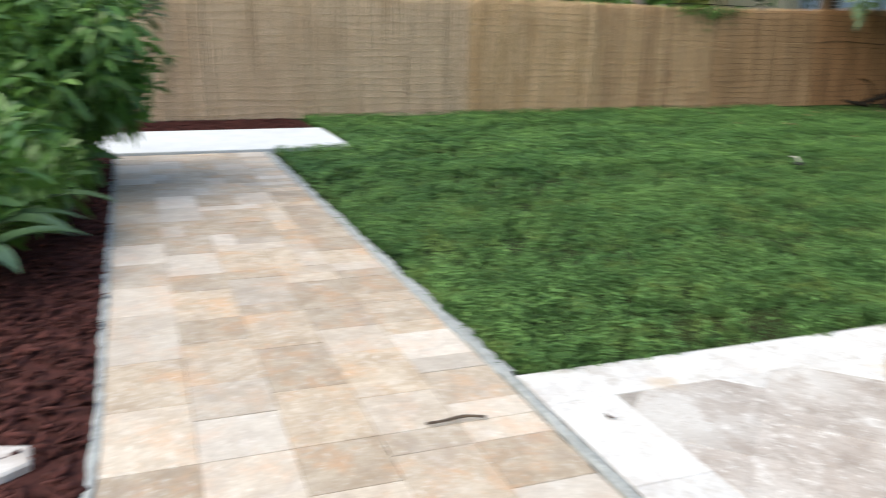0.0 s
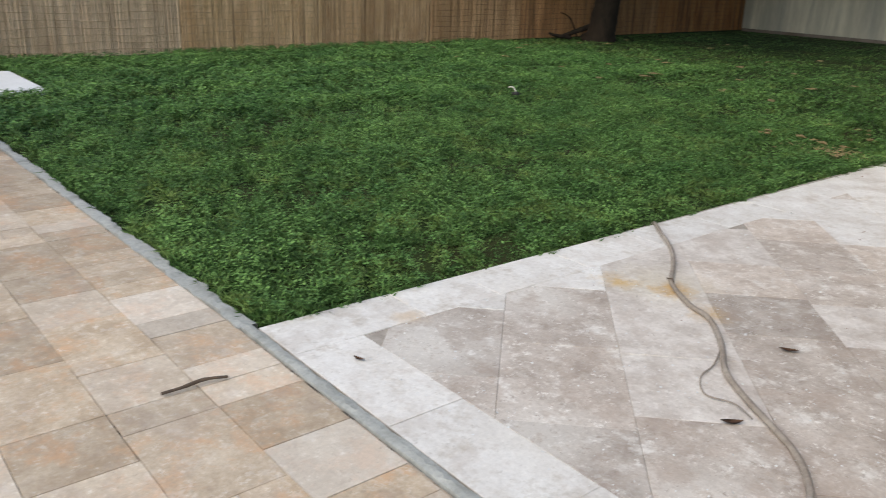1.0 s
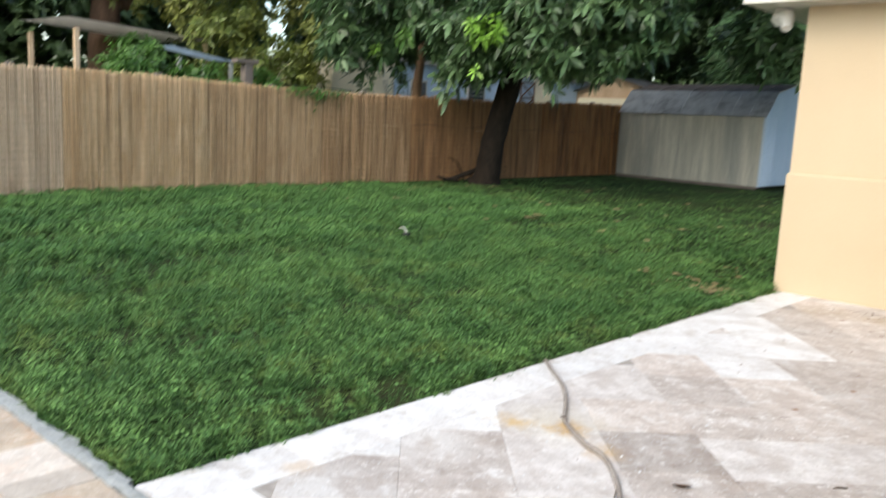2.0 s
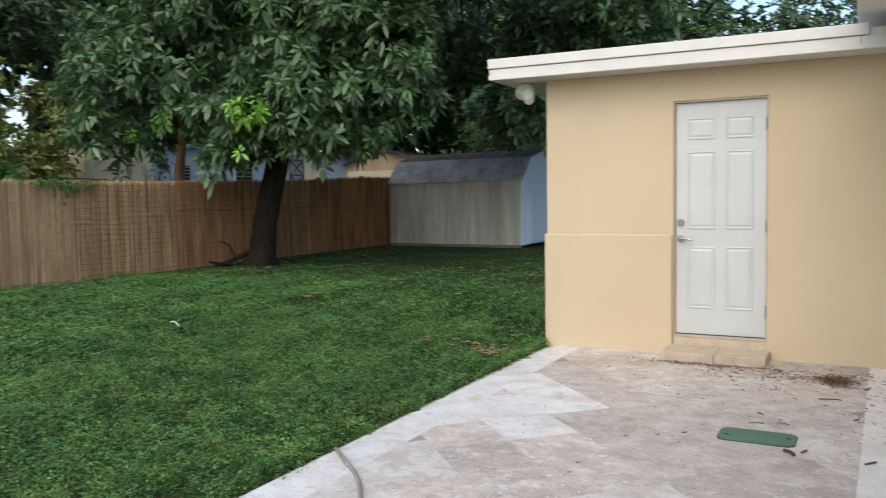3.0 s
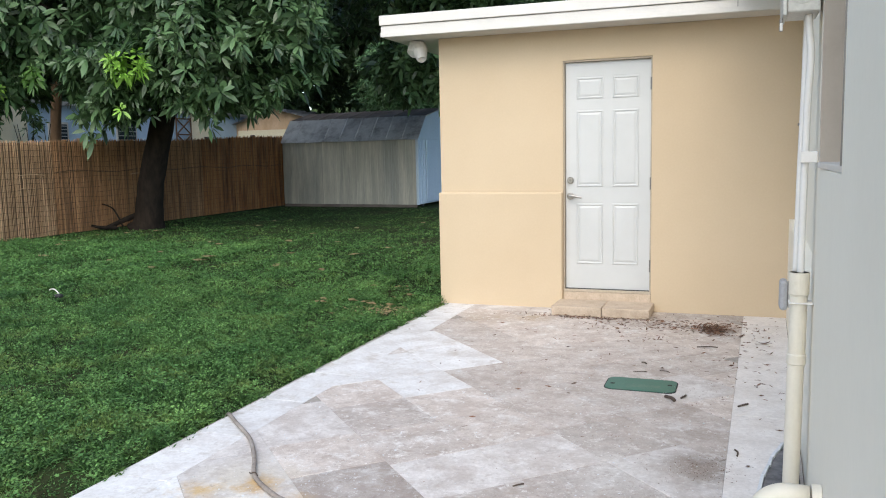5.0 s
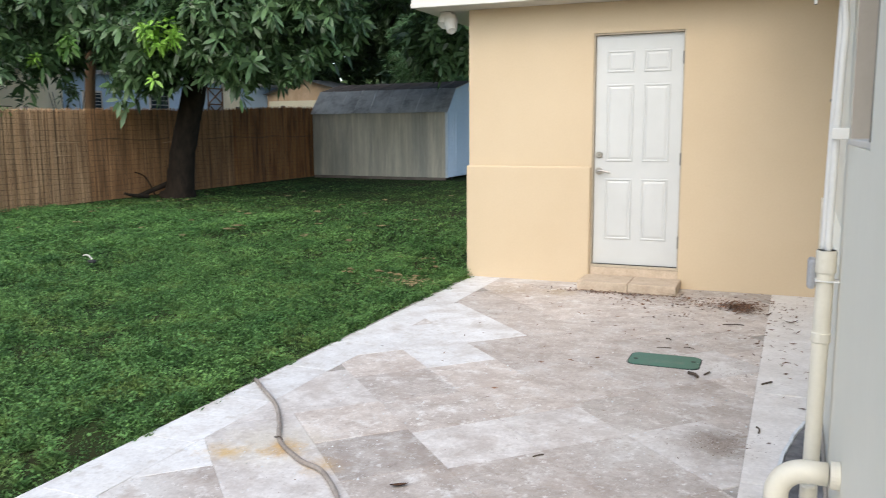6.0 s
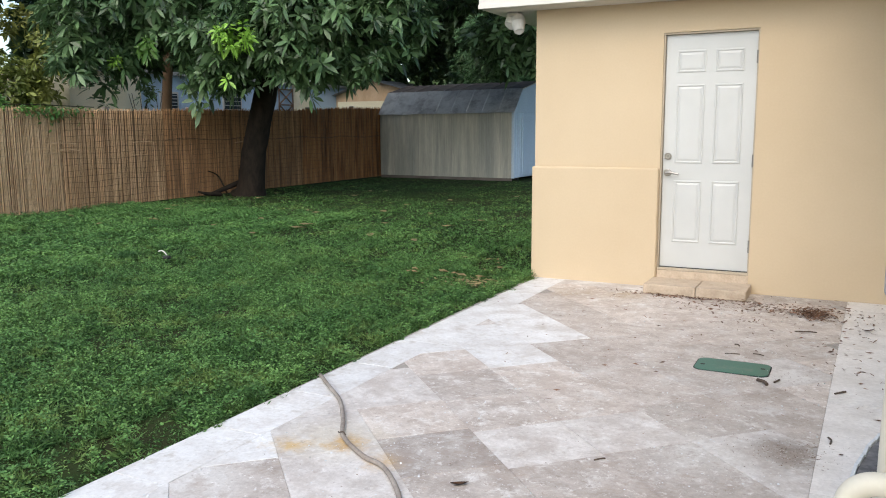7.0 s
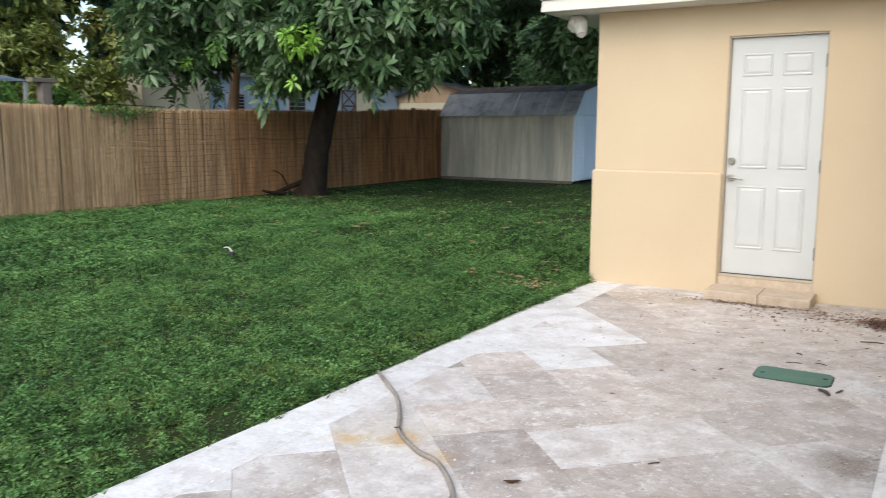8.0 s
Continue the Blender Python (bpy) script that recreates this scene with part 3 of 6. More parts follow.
# ---------------------------------------------------------------- main house, seen along its wall
NW0, NW1, NZ0, NZ1 = -4.88, -3.98, 1.335, 2.35      # window niche


def house_wall(y0, y1, z0, z1, t=0.22, bm=None, back=0.0):
    b = bm or bmesh.new()
    v = []
    for z in (z0, z1):
        v.append([b.verts.new((wall_x(y0) + back, y0, z)), b.verts.new((wall_x(y1) + back, y1, z)),
                  b.verts.new((wall_x(y1) + back + t, y1, z)), b.verts.new((wall_x(y0) + back + t, y0, z))])
    lo, hi = v
    b.faces.new(list(reversed(lo)))
    b.faces.new(hi)
    for k in range(4):
        b.faces.new((lo[k], lo[(k + 1) % 4], hi[(k + 1) % 4], hi[k]))
    return b


PL_Y, PL_Z, PL_D = -3.60, 0.83, 0.062               # plinth: where it ends, its height, how far it stands out
bm = bmesh.new()
house_wall(NW1, PL_Y, -0.1, 2.75, bm=bm)
house_wall(PL_Y, -0.001, -0.1, PL_Z, bm=bm)
house_wall(PL_Y, -0.001, PL_Z, 2.75, 0.158, bm=bm, back=PL_D)
house_wall(-5.95, NW0, -0.1, 2.75, bm=bm)
house_wall(NW0, NW1, -0.1, NZ0, bm=bm)
house_wall(NW0, NW1, NZ1, 2.75, bm=bm)
bmesh.ops.recalc_face_normals(bm, faces=bm.faces)
wall_house = part("wall_east", bm, M["greywall"])
tagged(wall_house, "pale grey stucco house wall beside the patio", "wall", kind="structure")
wall_far = part("wall_inner", block(7.78, 8.0, -5.72, 3.99, -0.1, 2.75), M["greywall"])
tagged(wall_far, "plain pale wall closing the far side of the house", "wall", kind="structure")
wall_corner = part("wall_return", block(wall_x(-5.95) + 0.22, 8.0, -5.95, -5.73, -0.1, 2.75), M["greywall"])
tagged(wall_corner, "pale grey stucco wall facing the walkway", "wall", kind="structure")
bm = block(2.86, 8.4, -6.1, -2.2, 2.752, 2.93, 0.01)
block(2.60, 8.4, -2.199, 0.6, 2.752, 2.93, 0.01, bm)
roof_house = part("house_roof", bm, M["roof"])
tagged(roof_house, "white flat house roof with a short eave", "roof", kind="structure")

window = thing("window_1", (wall_x(-4.36) + 0.14, -4.36, 1.34), "recessed window with beige reveal in the grey wall", "window", kind="structure")
wx = wall_x(-4.36)
part("reveal", block(wx + 0.004, wx + 0.15, NW1 - 0.012, NW1 - 0.001, NZ0 + 0.001, NZ1 - 0.001, 0.002), M["reveal"], window, "beige painted reveal")
part("window_sill", block(wx - 0.002, wx + 0.16, NW0 + 0.002, NW1 - 0.013, NZ0 + 0.001, NZ0 + 0.022, 0.004), M["white"], window, "white sloping sill")
bm = bmesh.new()
for a, b_, c, d in ((NW0 + .002, NW0 + .05, NZ0 + .024, NZ1), (NW1 - .062, NW1 - .014, NZ0 + .024, NZ1), (NW0 + .05, NW1 - .062, NZ0 + .024, NZ0 + .07), (NW0 + .05, NW1 - .062, NZ1 - .05, NZ1 - .002)):
    block(wx + 0.15, wx + 0.19, a, b_, c, d, 0.003, bm)
part("window_frame", bm, M["white"], window)
part("screen_edge", block(wall_x(NW0) - 0.004, wall_x(NW0) + 0.004, NW0 + 0.001, NW0 + 0.007, NZ0 + 0.024, NZ1 - 0.002), M["hinge"], window, "dark edge of the insect screen")
part("pane", block(wx + 0.165, wx + 0.172, NW0 + .05, NW1 - .062, NZ0 + .07, NZ1 - .05), M["glass"], window)

# ---------------------------------------------------------------- pipes and boxes along the house wall
PX, PY = 2.909, -3.80
pipe = thing("drain_pipe", (PX, PY, 0), "cream plastic drain pipe strapped to the grey wall", "pipe")
part("lower_pipe", tube([(PX - 0.010, PY, 0.0), (PX - 0.004, PY, 0.55)], 0.0315, 24), M["pvc"], pipe, smooth=False)
part("upper_pipe", tube([(PX - 0.003, PY, 0.55), (PX, PY, 0.84)], 0.0325, 24), M["pvc"], pipe)
part("joint_ring", tube([(PX - 0.003, PY, 0.555), (PX - 0.003, PY, 0.560), (PX - 0.003, PY, 0.595), (PX - 0.003, PY, 0.600)], [0.032, 0.0365, 0.0365, 0.032], 24), M["pvc"], pipe)
part("socket", tube([(PX, PY, 0.83), (PX, PY, 0.84), (PX, PY, 0.925), (PX, PY, 0.925), (PX, PY, 0.87)], [0.032, 0.038, 0.038, 0.034, 0.034], 24), M["pvc"], pipe, "open socket at the pipe's top")
part("strap", block(PX - 0.037, wall_x(PY) - 0.002, PY - 0.038, PY + 0.038, 0.803, 0.808, 0.001), M["pvc_white"], pipe)

conduit = thing("conduit", (PX, PY, 1.0), "two thin white conduits running down from the meter box", "conduit")
part("conduit_pipe", tube(smooth_line([(2.912, PY, 0.88), (2.914, PY, 1.2), (2.919, PY, 1.58), (2.925, PY, 1.76), (2.918, PY, 1.84), (2.914, PY, 1.91)], 8), 0.0135, 16), M["pvc_white"], conduit, smooth=True)
part("conduit_pipe", tube(smooth_line([(2.897, PY + 0.03, 0.90), (2.902, PY + 0.03, 1.3), (2.908, PY + 0.03, 1.62), (2.913, PY + 0.03, 1.905)], 6), 0.0125, 16), M["pvc_white"], conduit, smooth=True)
part("bracket", block(2.897, wall_x(PY) - 0.002, PY - 0.03, PY - 0.016, 1.352, 1.396, 0.004), M["pvc_white"], conduit, "white wall bracket")
part("screw", tube([(2.896, PY + 0.03, 1.50), (2.888, PY + 0.03, 1.50)], 0.005, 8), M["hinge"], conduit)

meter = thing("meter_box", (2.89, -3.75, 1.9), "weathered grey electric meter box high on the wall", "meter box")
part("housing", block(2.836, wall_x(-3.75) - 0.012, -3.86, -3.62, 1.915, 2.36, 0.006), M["galv"], meter)
part("lid", block(2.820, 2.8355, -3.865, -3.615, 1.905, 2.37, 0.003), M["galv"], meter, "raised front lid")
for rr in (0.045, 0.03, 0.016):
    part("knockout", tube([(2.890 + rr * math.cos(a), -3.8615, 1.99 + rr * math.sin(a)) for a in [k * math.pi / 10 for k in range(21)]], 0.0016, 6), M["galv"], meter)
part("latch", block(2.812, 2.824, -3.80, -3.785, 1.855, 1.904, 0.003), M["hinge"], meter, "small steel latch with white tag")
part("latch_tag", block(2.813, 2.823, -3.804, -3.8005, 1.857, 1.885, 0.001), M["pvc_white"], meter)

outlet = thing("outlet_box", (2.94, -2.5, 0.6), "grey weatherproof outlet cover on the wall", "outlet box")
part("cover", block(2.893, 2.935, -2.555, -2.435, 0.535, 0.70, 0.018), M["grey_plastic"], outlet)
part("base", block(2.936, wall_x(-2.5) - 0.003, -2.545, -2.445, 0.55, 0.685, 0.006), M["galv"], outlet)

elbow = thing("elbow_pipe", (2.73, -4.6, 0), "cream plastic elbow from the wall into the ground", "pipe")
arc = [(2.905, -4.6, 0.335), (2.85, -4.6, 0.335)] + [(2.845 - 0.085 * math.sin(a), -4.6, 0.25 + 0.085 * math.cos(a)) for a in [k * math.pi / 20 for k in range(1, 11)]]
part("bend", tube(arc + [(2.76, -4.6, 0.19)], 0.037, 24), M["pvc"], elbow, smooth=True)
part("wall_flange", tube([(wall_x(-4.6) - 0.002, -4.6, 0.335), (2.912, -4.6, 0.335), (2.910, -4.6, 0.335)], [0.043, 0.043, 0.042], 24), M["pvc"], elbow)
part("lower_socket", tube([(2.76, -4.6, 0.20), (2.76, -4.6, 0.195), (2.76, -4.6, 0.0)], [0.038, 0.044, 0.044], 24), M["pvc"], elbow)
small = thing("cleanout_pipe", (2.86, -4.5, 0), "small capped cream pipe standing by the wall", "pipe")
part("stem", tube([(2.86, -4.48, 0), (2.86, -4.48, 0.20)], 0.020, 16), M["pvc"], small)
part("cap", tube([(2.86, -4.48, 0.195), (2.86, -4.48, 0.24), (2.86, -4.48, 0.247)], [0.027, 0.027, 0.022], 16), M["pvc"], small)
splash = thing("splash_block", (2.85, -3.8, 0), "grey concrete splash block with a whitewashed edge", "splash block")
part("trough", prism([(2.905, -3.27), (2.86, -3.40), (2.81, -3.62), (2.745, -4.25), (2.93, -4.25), (2.955, -3.27)], 0.0, 0.03, 0.006), M["splash"], splash)
edge = [(2.925, -3.25), (2.893, -3.27), (2.868, -3.36), (2.842, -3.45), (2.825, -3.56), (2.80, -3.68), (2.775, -3.90), (2.74, -4.25)]
bm = bmesh.new()
for (xa, ya), (xb, yb) in zip(edge, edge[1:]):
    prism([(xa - 0.008, ya), (xa + 0.005, ya), (xb + 0.009, yb), (xb - 0.007, yb)] if abs(xa - xb) < abs(ya - yb) else [(xa, ya - 0.012), (xa, ya + 0.006), (xb - 0.01, yb + 0.006), (xb - 0.01, yb - 0.012)], 0.0, 0.042, 0.004, bm)
part("rim", bm, M["slab"], splash, "whitewashed raised edge")

# ---------------------------------------------------------------- shed
def lerp_y(x):
    return 13.95 + (x + 5.9) * (14.33 - 13.95) / (-10.55 + 5.9)


shed = thing("garden_shed", (-8.2, 15.8, 0), "weathered metal barn shed with grey gambrel roof", "shed")
SH = 1.93
prof = [(0.0, SH), (0.62, 2.58), (1.85, 2.84), (3.08, 2.58), (3.70, SH)]
bm = bmesh.new()
ends = []
for x in (-5.92, -10.5):
    y0 = lerp_y(x)
    ends.append([bm.verts.new((x, y0 + d, z)) for d, z in [(0.02, 0.05)] + [(0.02, SH)] + [(p[0], p[1] - 0.03) for p in prof[1:4]] + [(3.68, SH), (3.68, 0.05)]])
for k in range(7):
    bm.faces.new((ends[0][k], ends[0][(k + 1) % 7], ends[1][(k + 1) % 7], ends[1][k]))
bm.faces.new(ends[0])
bm.faces.new(list(reversed(ends[1])))
bmesh.ops.recalc_face_normals(bm, faces=bm.faces)
part("body", bm, M["shed"], shed, "beige ribbed metal shed wall")
for i in range(20):
    x = -6.05 - i * 0.2315
    y = lerp_y(x)
    part("wall_rib", block(x - 0.013, x + 0.013, y + 0.002, y + 0.019, 0.05, SH - 0.03, 0.006), M["shed"], shed)
roof_rows = [(prof[0], prof[1]), (prof[1], prof[2]), (prof[2], prof[3]), (prof[3], prof[4])]
for (d0, z0), (d1, z1) in roof_rows:
    bm = bmesh.new()
    nseg = 9
    cols = []
    for i in range(nseg + 1):
        x = -5.86 - i * (10.56 - 5.86) / nseg
        y = lerp_y(x)
        sag = 0.02 * noise.noise(Vector((x * 1.3, d0, 0)))
        e0, e1 = (-0.04 if d0 == 0 else 0.0), (0.04 if d1 > 3.5 else 0.0)
        cols.append([bm.verts.new((x, y + d0 + e0, z0 + sag + (-0.04 if d0 == 0 else 0))), bm.verts.new((x, y + d1 + e1, z1 + sag + (-0.04 if d1 > 3.5 else 0)))])
    for a, b_ in zip(cols, cols[1:]):
        bm.faces.new((a[0], b_[0], b_[1], a[1]))
    r = bmesh.ops.solidify(bm, geom=bm.faces[:], thickness=-0.02)
    bmesh.ops.recalc_face_normals(bm, faces=bm.faces)
    rp = part("roof_panel", bm, M["shed_roof" if d0 < 0.3 or d0 > 2.5 else "shed_top"], shed, "dull grey metal roof panel")
    for i in range(1, nseg):
        x = -5.86 - i * (10.56 - 5.86) / nseg
        y = lerp_y(x)
        part("roof_rib", tube([(x, y + d0, z0 + 0.012), (x, y + d1, z1 + 0.012)], 0.012, 6), M["shed_roof" if d0 < 0.3 or d0 > 2.5 else "shed_top"], rp)
xg = -5.92
bm = bmesh.new()
yv = lerp_y(xg)
gab = [(0.03, 0.06), (3.66, 0.06), (3.66, SH - 0.02), (3.06, 2.53), (1.85, 2.79), (0.64, 2.53), (0.03, SH - 0.02)]
g0 = [bm.verts.new((xg + 0.006, yv + d, z)) for d, z in gab]
g1 = [bm.verts.new((xg + 0.022, yv + d, z)) for d, z in gab]
bm.faces.new(list(reversed(g0)))
bm.faces.new(g1)
for k in range(7):
    bm.faces.new((g0[k], g0[(k + 1) % 7], g1[(k + 1) % 7], g1[k]))
gable = part("gable_wall", bm, M["shed_blue"], shed, "pale gable end with the sky's reflected blue in its colour")
part("gable_trim", block(xg + 0.030, xg + 0.044, yv + 0.03, yv + 3.66, SH - 0.03, SH + 0.02, 0.003), M["shed_blue"], gable)
part("shed_door", block(xg + 0.030, xg + 0.060, yv + 0.62, yv + 2.9, 0.1, SH - 0.05, 0.008), M["shed_blue"], shed, "pale blue sliding shed door")
for q in (0.22, 0.36, 0.50):
    part("gable_rib", block(xg + 0.0225, xg + 0.040, yv + q - 0.012, yv + q + 0.012, 0.08, SH - 0.04, 0.004), M["shed_blue"], gable)
part("corner_trim", block(xg - 0.03, xg + 0.05, yv - 0.018, yv + 0.05, 0.05, SH - 0.01, 0.004), M["shed_blue"], shed)
part("base_rail", block(-10.45, -5.95, 14.40, 14.5, -0.02, 0.049), M["dark"], shed)
for x in (-6.4, -7.3, -8.2, -9.1, -10.0):
    part("skid", block(x - 0.44, x + 0.44, lerp_y(x) - 0.02, lerp_y(x) + 0.02, -0.03, 0.045, 0.006), M["shed_top"], shed, "rusty brown base channel")

# ---------------------------------------------------------------- reed fence
FA, FB = Vector((-9.42, -10.0, 0)), Vector((-10.62, 15.2, 0))
fence = thing("reed_fence", (-9.8, 2.0, 0), "tall tan reed screen fence wired in panels", "fence", kind="structure")
rng = np.random.default_rng(11)
run = (FB - FA)
L = run.length
fd = run.normalized()
fn = Vector((fd.y, -fd.x, 0))
if fn.x < 0:
    fn = -fn


def fence_top(s):
    y = FA.y + fd.y * s
    return 1.84 + 0.25 * max(0, (y - 5) / 9) + 0.02 * math.sin(s * 0.9)


npan = 10
for k in range(npan):
    s0, s1 = L * k / npan, L * (k + 1) / npan
    n = int((s1 - s0) / 0.0135)
    s = np.linspace(s0 + 0.006, s1 - 0.006, n) + rng.normal(0, 0.003, n)
    top = np.array([fence_top(v) for v in s]) + rng.normal(0, 0.012, n)
    if k > 6:
        top += 0.018 * np.sin(s * 52.0)
    # bundles: the reeds lean together, and narrow gaps are left between them
    cell = np.floor(s / 0.13 + 0.35 * np.sin(s * 1.7)).astype(int)
    pull = np.random.default_rng(200 + k).normal(0, 1, 400)[cell % 400]
    edge = np.abs((s / 0.13 + 0.35 * np.sin(s * 1.7)) % 1.0 - 0.5)
    stay = (edge < 0.45) | (pull < 0.4) | (rng.uniform(0, 1, n) < (0.6 if k > 4 else 0.98))
    s, top, pull = s[stay], top[stay], pull[stay]
    n = len(s)
    pull = pull * (1.0 if k > 4 else 0.25)
    off = rng.uniform(0.012, 0.03, n) + 0.02 * (k % 2) + 0.005 * pull
    half = rng.uniform(0.0045, 0.0085, n)
    lean = rng.normal(0, 0.008, n) + 0.012 * pull
    fdn, fnn = np.array(fd), np.array(fn)
    base = np.array(FA) + s[:, None] * fdn + off[:, None] * fnn
    vs = []
    for z, ln in ((np.zeros(n), 0.0), (top, 1.0)):
        c = base + (lean * ln)[:, None] * fdn
        c[:, 2] = z
        vs += [c - half[:, None] * fdn, c + half[:, None] * fnn, c + half[:, None] * fdn]
    v = np.stack(vs, 1).reshape(-1, 3)
    o = np.arange(n)[:, None] * 6
    f = np.concatenate([o + np.array([q]) for q in ((0, 1, 4, 3), (1, 2, 5, 4), (0, 3, 5, 2))], 0)
    # panels darken towards tree and shed, with shade put into the reed colour
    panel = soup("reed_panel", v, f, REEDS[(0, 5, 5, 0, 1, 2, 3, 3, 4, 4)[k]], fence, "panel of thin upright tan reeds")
    for z in [0.08 + 0.105 * q for q in range(17)]:
        a = FA + fd * (s0 + 0.02) + fn * (0.042 + 0.02 * (k % 2))
        b_ = FA + fd * (s1 - 0.02) + fn * (0.042 + 0.02 * (k % 2))
        ln = smooth_line([(p.x, p.y, z + 0.018 * math.sin(i * 2.1 + k + z * 9)) for i, p in enumerate([a.lerp(b_, q / 4) for q in range(5)])], 3)
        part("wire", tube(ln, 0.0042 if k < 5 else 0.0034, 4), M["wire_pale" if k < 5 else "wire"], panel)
    if k > 5:
        a, b_ = (FA + fd * (q + 0.02) + fn * (0.05 + 0.02 * (k % 2)) for q in (s0, s1 - 0.04))
        part("binding", tube(smooth_line([(p.x, p.y, 1.24 + 0.03 * math.sin(i * 1.9 + k)) for i, p in enumerate([a.lerp(b_, q / 4) for q in range(5)])], 3), 0.006, 5), M["wire"], panel, "dark binding wire at mid height")
bm = bmesh.new()
cols = []
for i in range(25):
    s = L * i / 24
    p, q = FA + fd * s - fn * 0.012, FA + fd * s - fn * 0.030
    top = fence_top(s) - 0.03
    cols.append([bm.verts.new(c) for c in ((p.x, p.y, 0), (p.x, p.y, top), (q.x, q.y, top), (q.x, q.y, 0))])
for a, c in zip(cols, cols[1:]):
    for k in range(4):
        bm.faces.new((a[k], a[(k + 1) % 4], c[(k + 1) % 4], c[k]))
bm.faces.new(cols[0])
bm.faces.new(list(reversed(cols[-1])))
bmesh.ops.recalc_face_normals(bm, faces=bm.faces)
part("backing", bm, M["reed_back"], fence, "dark fence boards behind the reeds")
for k in range(12):
    p = FA + fd * (L * k / 11) - fn * 0.08
    part("post", block(p.x - 0.045, p.x + 0.045, p.y - 0.045, p.y + 0.045, 0, fence_top(L * k / 11) + 0.04, 0.004), M["shed_top"], fence)
# loose pale ties where the reeds have been mended
for ty, tz, tw in ((4.55, 1.20, 0.30), (4.44, 0.95, 0.16), (2.62, 1.20, 0.26), (2.30, 1.10, 0.30), (2.75, 1.08, 0.2), (7.6, 1.15, 0.22), (8.0, 1.05, 0.2)):
    tx = FA.x + (FB.x - FA.x) * (ty - FA.y) / (FB.y - FA.y) + 0.068
    part("tie", tube(smooth_line([(tx, ty - tw, tz), (tx + 0.006, ty, tz + 0.015), (tx, ty + tw, tz - 0.005)], 4), 0.006, 5), REEDS[1], fence, "pale mending tie")

for ty, z0, z1 in ((4.33, 0.95, 1.18), (4.80, 0.60, 1.22)):
    tx = FA.x + (FB.x - FA.x) * (ty - FA.y) / (FB.y - FA.y) + 0.07
    part("tie", tube([(tx, ty, z0), (tx + 0.004, ty + 0.012, (z0 + z1) / 2), (tx, ty - 0.006, z1)], 0.007, 5), REEDS[1], fence, "pale mending tie")

# ---------------------------------------------------------------- trees
def limb(a, b, r0, r1, bend, rng, n=8):
    a, b = Vector(a), Vector(b)
    mid = a.lerp(b, 0.5) + Vector(rng.normal(0, bend, 3))
    pts = smooth_line([a, mid, b], n)
    return pts, [r0 + (r1 - r0) * i / (len(pts) - 1) for i in range(len(pts))]


def whorls(centres, per, length, width, rng, out=None, droop=0.25):
    """Sprays of leaves round twig ends."""
    n = len(centres)
    base = np.repeat(centres, per, 0) + rng.normal(0, 0.018, (n * per, 3))
    axis = rng.normal(0, 0.45, (n, 3)) + (out if out is not None else 0) + np.array((0, 0, 0.75))
    axis = np.repeat(axis / (np.linalg.norm(axis, axis=1, keepdims=True) + 1e-6), per, 0)
    d = rng.normal(0, 1, (n * per, 3))
    d -= 0.75 * axis * np.sum(d * axis, 1, keepdims=True)
    d = d / np.linalg.norm(d, axis=1, keepdims=True) + axis * rng.uniform(0.15, 0.75, (n * per, 1))
    return (broad_leaves if 0.05 < width < 0.13 else leaves)(base, d, rng.uniform(0.65, 1.15, n * per) * length, rng.uniform(0.8, 1.2, n * per) * width, droop, rng)


def rosettes(centres, per, length, width, rng, out, droop=0.35):
    """Leaf stars at twig ends: blades stand round an axis in two tiers, the outer ones bowing down."""
    n = len(centres)
    axis = out * 0.95 + np.array((0, 0, 0.42)) + rng.normal(0, 0.38, (n, 3))
    axis /= np.linalg.norm(axis, axis=1, keepdims=True) + 1e-6
    p = np.cross(axis, rng.normal(0, 1, (n, 3)))
    p /= np.linalg.norm(p, axis=1, keepdims=True) + 1e-6
    q = np.cross(axis, p)
    k = np.arange(per)
    ang = k[None, :] * (2 * np.pi * 0.382) + rng.uniform(0, 6.28, (n, 1)) + rng.normal(0, 0.38, (n, per))
    rise = np.where(k < per * 0.3, 0.9, np.where(k < per * 0.7, 0.38, -0.10))[None, :] + rng.normal(0, 0.20, (n, per))
    d = (p[:, None] * np.cos(ang)[..., None] + q[:, None] * np.sin(ang)[..., None]) + axis[:, None] * rise[..., None]
    size = rng.uniform(0.75, 1.2, (n, 1)) * np.where(k < per * 0.3, 0.72, 1.0)[None, :] * rng.uniform(0.8, 1.15, (n, per))
    base = centres[:, None] + d * 0.02 - axis[:, None] * (k / per * 0.07)[None, :, None]
    face = np.repeat(axis, per, 0)
    return broad_leaves(base.reshape(-1, 3), d.reshape(-1, 3), (size * length).ravel(), (size * width * rng.uniform(0.85, 1.15, (n, per))).ravel(), droop, rng, face)


def clustered(blobs, density, rng, each=6, spread=0.20):
    """Twig ends gathered in sprays over the outer part of uneven clumps, with gaps between the sprays."""
    cs, outs = blobs_to_points(blobs, density / each, rng, 0.72)
    n = len(cs)
    cs, outs = np.repeat(cs, each, 0), np.repeat(outs, each, 0)
    step = rng.normal(0, spread, (n * each, 3))
    step -= 0.6 * outs * np.sum(step * outs, 1, keepdims=True)
    return cs + step, outs + step * 1.2


